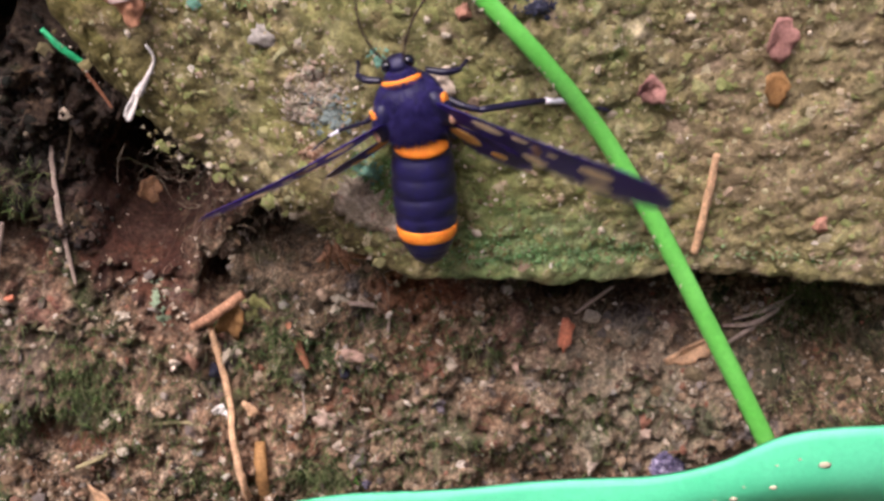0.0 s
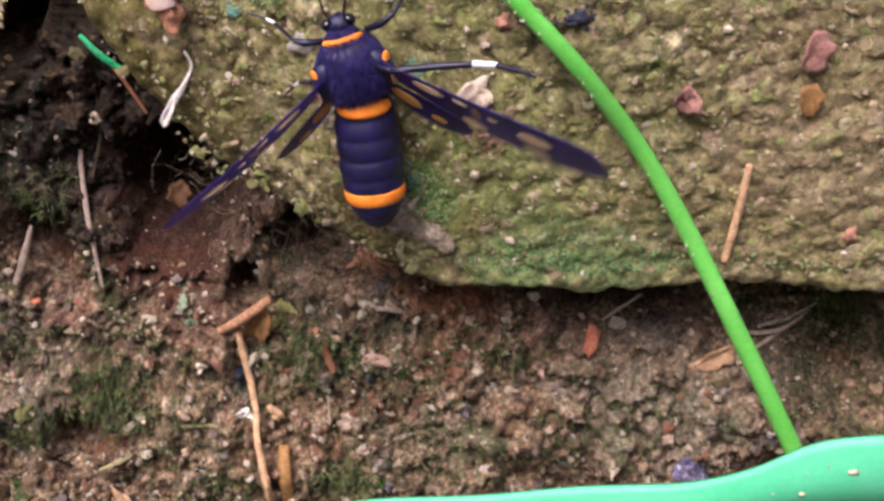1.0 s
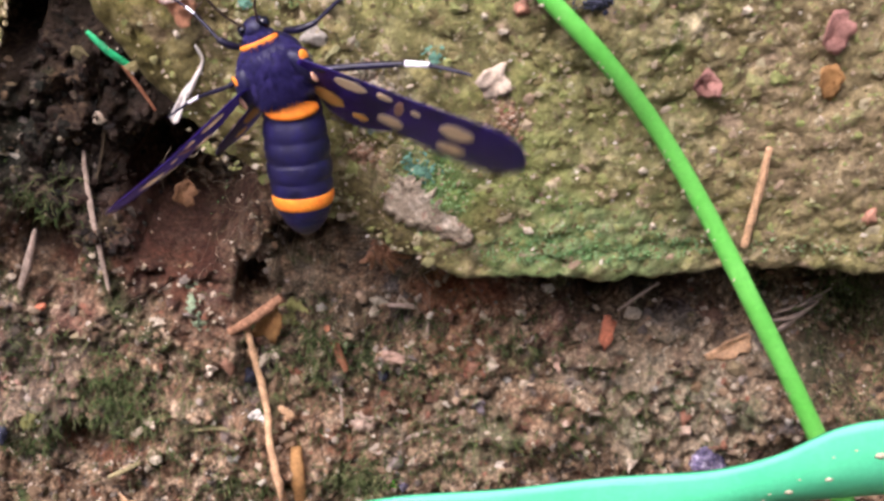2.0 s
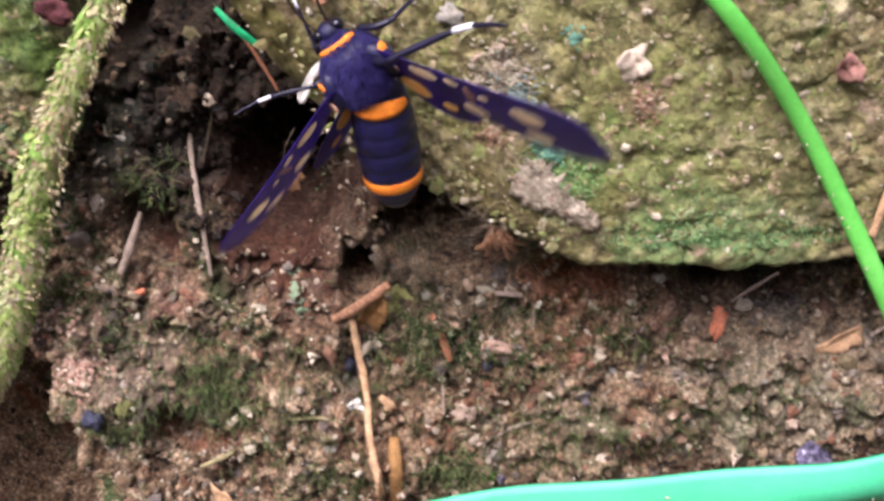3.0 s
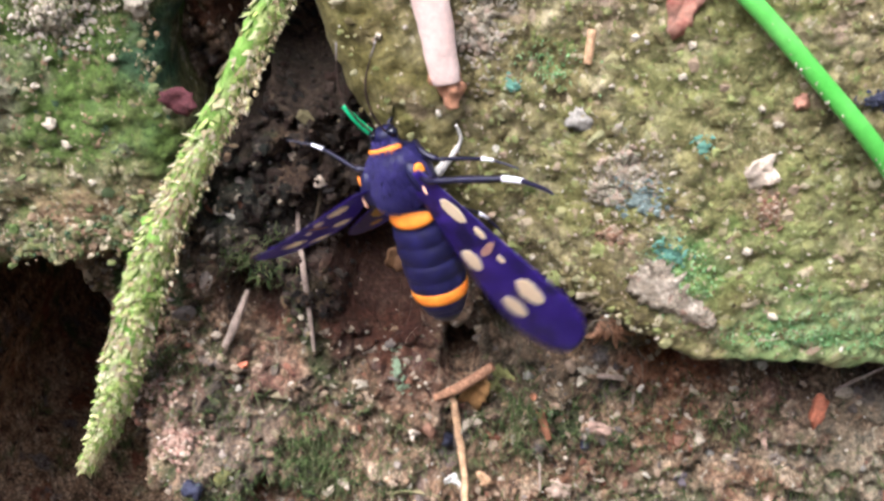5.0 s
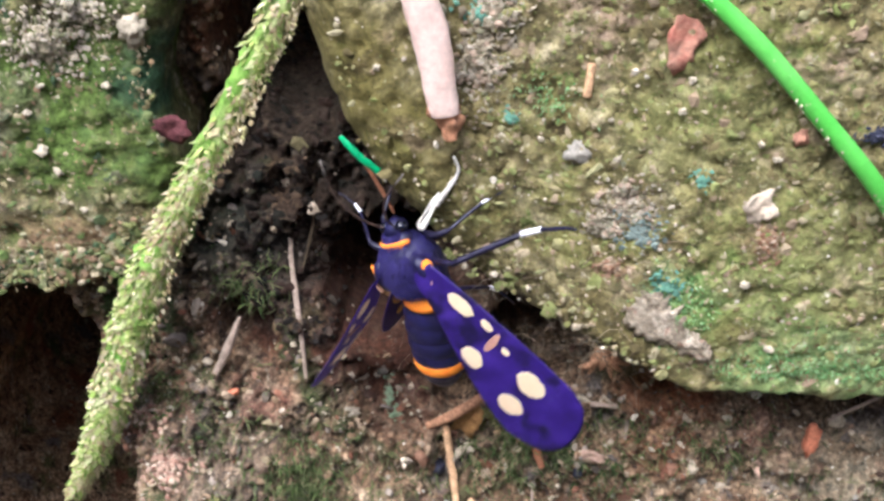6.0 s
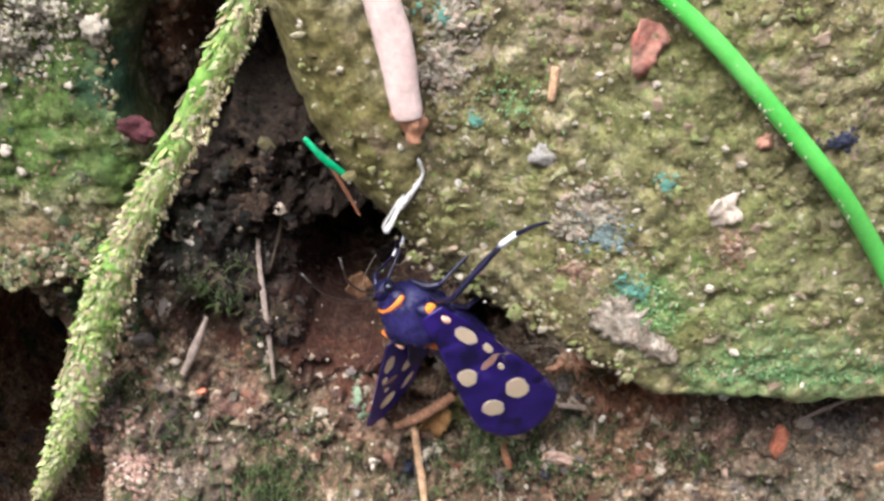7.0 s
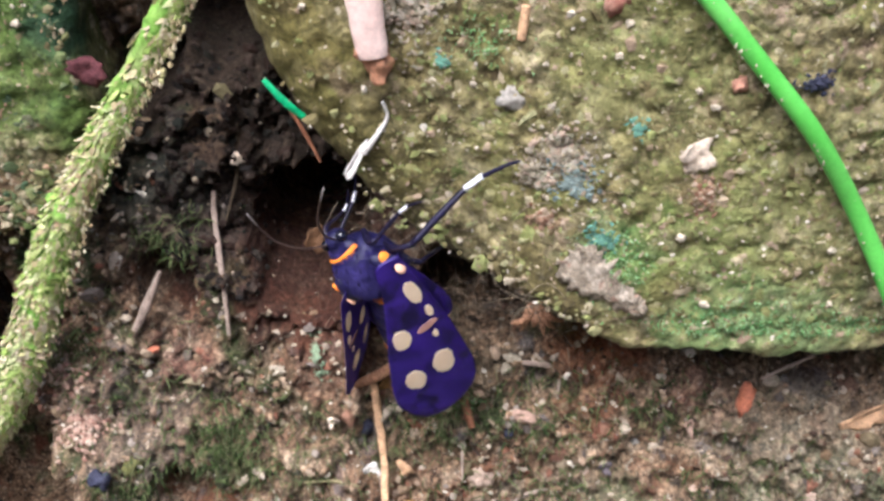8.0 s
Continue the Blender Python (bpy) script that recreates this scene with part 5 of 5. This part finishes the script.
twig("straw", [(0.1, 20.8), (-0.1, 18.5)], [0.3, 0.28], TAN_STICK, "short tan straw on the stone", "straw", "stone")
twig("straw", [(30.9, 5.2), (30.5, 1.2), (29.9, -3.5)], [0.24, 0.34, 0.28], TAN_STICK, "tan straw stuck upright on the stone", "straw", "stone", 0.35)
flake("dead_leaf", 34.5, 13.7, 2.0, 3.2, 5, RED_LEAF, "purplish dry leaf scrap on the stone", "leaf scrap", "stone", 26, 0.3, 0.6)
flake("dead_leaf", 34.6, 10.0, 1.3, 2.8, -5, BROWN_LEAF, "tan dry leaf scrap on the stone", "leaf scrap", "stone", 27, 0.25, 0.4, 0, -0.5)
flake("dead_leaf", 26.1, 10.4, 1.8, 2.0, 20, RED_LEAF, "pinkish folded leaf scrap on the stone", "leaf scrap", "stone", 28, 0.3, 0.8)
stone_bit("brick_crumb", 38.8, -1.0, (1.1, 0.7, 1.4), SALMON, "salmon brick crumb on the stone", "brick crumb", "stone", 33)

def ragged_scale():
    """A torn bark scale: a plate that tapers to a narrow tip, with a frayed rim and a crumpled face."""
    bm = bmesh.new()
    n, m = 34, 13
    grids = []
    for under in (0, 1):
        grid = []
        for i in range(n + 1):
            u = i / n
            half = (1.75 * (1 - u) ** 0.8 + 0.42) * (1 + 0.3 * noise.noise(Vector((u * 9, 3, 0)))) * (1 if u > 0.06 else 0.6)
            row = []
            for j in range(m + 1):
                w = 2 * j / m - 1
                fray = 1 + (0.75 * noise.noise(Vector((u * 17, w * 2, 8))) if abs(w) > 0.8 else 0.2 * noise.noise(Vector((u * 11, w * 3, 8))))
                a, b = 6.9 * u + 0.5 * noise.noise(Vector((w * 4, u * 2, 5))) * (1 - u), w * half * fray
                px, pz = 3.9 + 0.84 * a - 0.54 * b, 2.9 - 0.62 * a - 0.8 * b
                rise = 0.75 + 0.35 * (1 - w * w) + 0.3 * noise.noise(Vector((u * 8, w * 2, 1))) + 0.12 * noise.noise(Vector((u * 25, w * 8, 2))) - 0.2 * under
                row.append(bm.verts.new(V(px, lift_plain(px, pz) - rise, pz)))
            grid.append(row)
        grids.append(grid)
    top, low = grids
    for i in range(n):
        for j in range(m):
            bm.faces.new((top[i][j], top[i][j + 1], top[i + 1][j + 1], top[i + 1][j]))
            bm.faces.new((low[i][j], low[i + 1][j], low[i + 1][j + 1], low[i][j + 1]))
        for j, flip in ((0, False), (m, True)):
            q = (top[i][j], top[i + 1][j], low[i + 1][j], low[i][j])
            bm.faces.new(q[::-1] if flip else q)
    for i, flip in ((0, True), (n, False)):
        for j in range(m):
            q = (top[i][j], top[i][j + 1], low[i][j + 1], low[i][j])
            bm.faces.new(q[::-1] if flip else q)
    bmesh.ops.recalc_face_normals(bm, faces=bm.faces)
    return tagged(part("bark_scale", bm, BARK_SCALE), "torn grey-beige bark scale on the stone's edge", "bark scale")


def lift_plain(x, z):
    return float(stone_y(np.array([x]), np.array([z]), False)[0])


ragged_scale()
DARK_ROOT = plain("dark root", (0.07, 0.05, 0.03))
crust("lichen", [(12.6, 8.6, 1.0, 1.9)], 60, 0.26, RUSTY_CRUMB, "brown crumbs below the cream scrap", "lichen", "stone", 45)
for k, (dx, dz) in enumerate([(-1.9, -1.9), (-1.1, -2.6), (-0.2, -2.2), (0.7, -3.0), (1.5, -2.3), (2.1, -1.6)]):
    twig("root", [(2.2 + 0.12 * k, -4.2, 2.6), (2.5 + dx * 0.5, -5.4 + 0.3 * (k % 2), 2.0), (2.6 + dx, -4.6 + dz, 3.0)], [0.34, 0.28, 0.1], BARK_STICK, "short rust-brown rootlet under the stone's edge", "root", wob=0.5)
twig("root", [(-26.2, 2.0), (-25.2, -1.0), (-24.6, -3.6)], [0.12, 0.2, 0.1], DARK_ROOT, "dark thin root in the hollow", "root", lift=0.4)
twig("root", [(-20.6, 5.0), (-20.9, 0.6), (-21.8, -3.0)], [0.1, 0.16, 0.1], DARK_ROOT, "dark thin root in the hollow", "root", lift=0.4)
twig("straw", [(-15.8, -24.6), (-13.4, -24.9), (-11.1, -24.9)], [0.14, 0.2, 0.12], OLIVE_STRAW, "thin olive straw lying on the earth", "straw", lift=0.6)
twig("straw", [(-24.6, -30.8), (-22.4, -29.8), (-19.5, -29.4), (-15.2, -28.4)], [0.2, 0.26, 0.22, 0.12], OLIVE_STRAW, "long olive straw lying on the earth", "straw", lift=0.7)
twig("straw", [(24.2, -8.6, 2.4), (22.8, -10.6, 3.4), (21.3, -12.9, 4.6)], [0.12, 0.16, 0.1], GREY_STICK, "thin pale straw leaning under the stone", "straw")
stone_bit("pebble", -10.8, -20.9, (1.5, 1.0, 1.6), BLUE_STONE, "dark violet pebble beside the stick", "pebble", seed=101)
crust("moss_cushion", [(-1.5, -17.6, 0.7, 0.9)], 40, 0.2, BRIGHT_MOSS, "tiny bright green moss cushion", "moss", seed=46)
crust("lichen", [(4.0, 8.6, 1.6, 1.3)], 60, 0.3, BLUE_GREY, "blue-grey lichen on the stone", "lichen", "stone", 48)
flake("dead_leaf", -16.9, -34.2, 3.0, 1.9, -10, OLIVE_STRAW, "olive-tan scrap of dead leaf on the earth", "leaf scrap", seed=49, point=0.4)
for k, (px, pz, w, h, q) in enumerate([(-16.4, -19.4, 1.6, 1.3, ROSE), (-19.8, -24.4, 1.2, 0.9, CREAM_BIT), (-24.4, -27.3, 1.1, 1.4, CREAM_BIT), (-13.2, -18.4, 0.9, 1.0, CREAM_BIT), (4.6, -21.2, 1.3, 0.8, OLIVE_STRAW), (12.6, -19.0, 1.0, 1.5, OLIVE_STRAW),
                                      (16.2, -18.2, 1.5, 0.9, ROSE), (22.8, -28.4, 1.4, 0.9, CREAM_BIT), (-20.6, 2.4, 1.0, 1.2, CREAM_BIT), (-23.2, 3.4, 0.9, 0.8, CREAM_BIT), (9.6, -22.6, 1.0, 1.2, GREY_ROOT), (-33.4, -28.2, 2.2, 1.2, CREAM_BIT)]):
    flake("flake", px, pz, w, h, 40 * k % 170, q, {ROSE: "rosy brittle flake on the earth", CREAM_BIT: "small cream brittle flake on the earth", OLIVE_STRAW: "olive brittle flake on the earth", GREY_ROOT: "grey brittle flake on the earth"}[q], "flake", seed=110 + k, thick=0.25, curl=0.4, tilt=-10, lobes=k % 4)

# On the block.
flake("dead_leaf", -29.6, 12.6, 2.8, 2.0, 10, DULL_RED, "dull red scrap of leaf on the block", "leaf scrap", "block", 35, 0.4, 0.4)
stone_bit("pebble", -31.4, 20.6, (2.0, 1.4, 2.6), WHITE_STONE, "pinkish white pebble on the block", "pebble", "block", 36)
for k, (px, pz, s) in enumerate([(-39.5, 10.8, 1.3), (-38.6, 9, 1.0), (-36, 18, 0.9), (-34, 16, 0.8), (-40, 14, 0.9), (-37, 6, 0.7)]):
    stone_bit("pebble", px, pz, (s * 0.8, s * 0.6, s * 0.7), WHITE_STONE, "small cream pebble on the block", "pebble", "block", seed=80 + k)
crust("lichen", [(-39, 0.8, 5, 1.6), (-33.5, 2.5, 2, 2.5), (-45, 0.2, 4, 1.6)], 420, 0.5, BLOCK_GRIT, "beige crumbling lichen along the block's lower edge", "lichen", "block", 37)
crust("lichen", [(-38, 19, 3.5, 3), (-35, 22, 3, 2)], 240, 0.3, PALE_LICHEN, "pale beige lichen on the block", "lichen", "block", 38)


def moth_pose(x, y, z, heading, pitch=0.0, roll=0.0):
    """On the wall: heading 0 climbs straight up, clockwise as seen; pitch lifts the head off the wall; roll turns the back to its right."""
    upright = Matrix(((1, 0, 0, 0), (0, 0, -1, 0), (0, 1, 0, 0), (0, 0, 0, 1)))
    return Matrix.Translation(V(x, y, z)) @ upright @ pose(0, 0, 0, 0, 0, -heading) @ pose(0, 0, 0, pitch, 0, 0) @ pose(0, 0, 0, 0, roll, 0)


def wing_pose(side, hinge, sweep, lift, twist):
    """sweep: degrees back from straight out; lift: degrees of the tip off the wall; twist: leading edge up."""
    m = Matrix.Translation(Vector((side * hinge[0], hinge[1], hinge[2])) * MM)
    return m @ pose(0, 0, 0, 0, 0, -sweep * side) @ pose(0, 0, 0, 0, -lift * side, 0) @ pose(0, 0, 0, twist, 0, 0)


MOTH_WAY = [
    (0, 10.53, -4.18, 9.09, -12.2, 7.1, 4.9),
    (0.5, 6.77, -4.45, 10.61, -15.6, 7.6, 0.0),
    (1, 4.14, -3.86, 12.61, -11.7, 7.4, 7.4),
    (1.2, 3.35, -3.93, 13.66, -8.7, 10.1, 6.6),
    (2.3, -2.68, -3.76, 11.13, -26.8, 5.2, 7.6),
    (2.5, -1.29, -2.77, 10.90, -30.4, 16.3, 10.7),
    (3, -5.44, -2.96, 10.32, -32.4, 8.0, 6.2),
    (3.5, -8.77, -1.72, 8.92, -34.9, 8.3, -10.5),
    (4, -10.88, -1.65, 8.86, -23.1, -2.7, -19.1),
    (4.5, -12.27, -0.79, 8.95, -24.7, 3.2, -16.7),
    (4.7, -12.41, -1.05, 9.07, -22.5, -1.6, -22.1),
    (5.8, -9.41, 0.09, 3.87, -30.3, -2.8, 2.4),
    (6, -10.89, 0.49, 2.98, -27.9, 2.6, -25.8),
    (6.5, -6.82, 0.94, -0.05, -60.0, 27.9, -11.9),
    (7, -7.66, 1.21, -0.50, -50.0, 18.0, -15.0),
    (7.5, -7.97, 1.16, -0.36, -54.9, 15.7, -15.5),
    (8, -8.41, 1.08, -0.70, -48.3, 15.5, -11.0),
]
# seconds, then sweep, lift, twist of the right and of the left forewing.
WING_WAY = [
    (0, 28.1, 22.3, 39.2, 18.9, -7.3, 52.7),
    (0.5, 22.6, 15.7, 31.7, 23.5, -17.2, 44.5),
    (1, 31.3, 24.4, 42.5, 28.6, 1.5, 56.2),
    (1.2, 24.8, 16.0, 30.4, 31.4, -15.8, 50.2),
    (2.3, 52.7, 5.4, 34.4, 20.9, -8.5, 64.5),
    (2.5, 31.0, 38.8, 31.4, 19.5, -1.4, 53.6),
    (3, 38.9, 40.9, 35.5, 22.8, -6.6, 53.3),
    (3.5, 69.9, -5.4, -0.5, 20.4, -16.9, 49.2),
    (4, 86.7, -34.0, 5.0, 24.1, -17.5, 51.1),
    (4.5, 69.0, 1.1, 9.4, 22.0, -13.2, 55.1),
    (4.7, 77.0, -12.2, 4.1, 23.5, -14.0, 58.2),
    (5.8, 26.4, 46.7, 34.7, 13.2, -10.3, 58.3),
    (6, 64.3, 9.2, -18.9, 38.0, 4.0, 78.0),
    (6.5, 55.1, 40.2, -22.6, 8.9, 7.0, 50.8),
    (7, 103.0, 6.4, -23.6, 36.0, -4.0, 46.3),
    (7.5, 111.3, 7.3, -21.2, 26.9, -3.5, 50.9),
    (8, 115.5, 7.9, -26.7, 44.5, -7.1, 69.3),
]
# seconds, then the abdomen's pitch and yaw at the waist.
WAIST_WAY = [
    (0, -12.5, -12.6),
    (0.5, -11.1, -13.1),
    (1, -13.5, -9.8),
    (1.2, -12.8, -9.2),
    (2.3, -14.8, -26.6),
    (2.5, -4.6, -30.4),
    (3, 3.8, -27.2),
    (3.5, -2.9, -16.0),
    (4, -11.4, -0.1),
    (4.5, -10.6, -10.2),
    (4.7, -4.4, -6.1),
    (5.8, -1.7, -25.7),
    (6, -7.0, -19.7),
    (6.5, -11.7, -50.2),
    (7, -7.0, -16.0),
    (7.5, -7.0, -26.0),
    (8, -7.0, -34.0),
]
# The legs: seconds, turn in the body's plane and dip of the foot.
RIGHT_FORE_LEG = [(0, -18, 22), (0.5, 30, 8), (4, -33, -1), (4.5, 26, -35), (4.7, -40, -6), (5.8, -16, -11), (6, 1, 14), (6.5, -33, 0), (7, -32, 1), (7.5, 2, -31), (8, 10, -34)]
RIGHT_MID_LEG = [(0, -30, -14), (0.5, -50, 0), (1, -1, -54), (1.2, -36, -26), (3, -3, -60), (3.5, -25, -6), (4, -18, -28), (4.5, -35, -12), (4.7, -15, -36), (5.8, -3, -57), (6, 0, -18), (6.5, -4, -25), (7, 0, -20), (7.5, -9, -18), (8, -6, -17)]
RIGHT_HIND_LEG = [(0, -80, 4)]
LEFT_FORE_LEG = [(0, 166, 49), (0.5, 165, 34), (1, 161, 19), (1.2, 173, 23), (3.5, 47, -36), (4, 51, -49), (4.5, 40, 23), (4.7, 48, 23), (5.8, 61, 8), (6, 77, 24), (6.5, 100, 85), (8, 100, 85)]
LEFT_MID_LEG = [(0, 208, -9), (1, 226, 14), (2.5, 170, -30), (4.5, 140, -40), (6, 150, 10), (6.5, 170, 80), (8, 170, 80)]
LEFT_HIND_LEG = [(0, 260, 4)]
LEG_WAY = [(1, 3.9, RIGHT_FORE_LEG), (1, 2.7, RIGHT_MID_LEG), (1, 1.3, RIGHT_HIND_LEG), (-1, 3.9, LEFT_FORE_LEG), (-1, 2.7, LEFT_MID_LEG), (-1, 1.3, LEFT_HIND_LEG)]


def fluttered(rows):
    """The wings beat about eight times a second until the moth settles."""
    out = []
    for a, b in zip(rows, rows[1:] + rows[-1:]):
        out.append(a)
        beats = max(1, round((b[0] - a[0]) / 0.125)) if b[0] <= 6.2 else 0
        for k in range(1, 4 * beats, 2):
            w = k / (4 * beats)
            beat = 1 if k % 4 == 1 else -1
            mid = [p + (q - p) * w for p, q in zip(a, b)]
            out.append([mid[0]] + [m + beat * c for m, c in zip(mid[1:], (1.5, 5, -3, -1.5, 5, -4))])
            if k + 1 < 4 * beats:
                w = (k + 1) / (4 * beats)
                out.append([p + (q - p) * w for p, q in zip(a, b)])
    return out


def motions():
    wing_way = fluttered(WING_WAY)
    walk(moth, [(t, moth_pose(*p)) for t, *p in MOTH_WAY])
    walk(moth_abdomen, [(t, pose(0, 0, 0, 0, 0, yaw) @ pose(0, 0, 0, bend, 0, 0)) for t, bend, yaw in WAIST_WAY])
    for n, w in enumerate(moth_wings):
        side, hind = (1, -1)[n % 2], n > 1
        rows = []
        for t, *a in wing_way:
            sweep, lift, twist = a[:3] if side == 1 else a[3:]
            if hind:
                rows.append((t, wing_pose(side, (1.9, 0.9, 0.9), min(sweep + 8, 102), lift - 8, twist * 0.85 + 6)))
            else:
                rows.append((t, wing_pose(side, (2.31, 2.26, 1.74), sweep, lift, twist)))
        walk(w, rows)
    for n, (g, (side, y, way)) in enumerate(zip(moth_legs, LEG_WAY)):
        rows = []
        for k in range(33):
            t = k * 0.25
            turn, dip = (float(np.interp(t, [w[0] for w in way], [w[i] for w in way])) for i in (1, 2))
            swing = 3 * math.sin(k * 2.1 + n * 2.4) if t < 7 else 0
            rows.append((t, Matrix.Translation(Vector((side * 1.5, y, -1.2)) * MM) @ pose(0, 0, 0, 0, dip, turn + swing)))
        walk(g, rows)
    for n, g in enumerate(moth_feelers):
        side = (1, -1)[n]
        rows = []
        for k in range(17):
            swing = 8 * math.sin(k * 1.7 + n)
            rows.append((k * 0.5, Matrix.Translation(Vector((side * 0.45, 5.6, -0.1)) * MM) @ pose(0, 0, 0, 12, 0, -side * (14 + swing))))
        walk(g, rows)


motions()
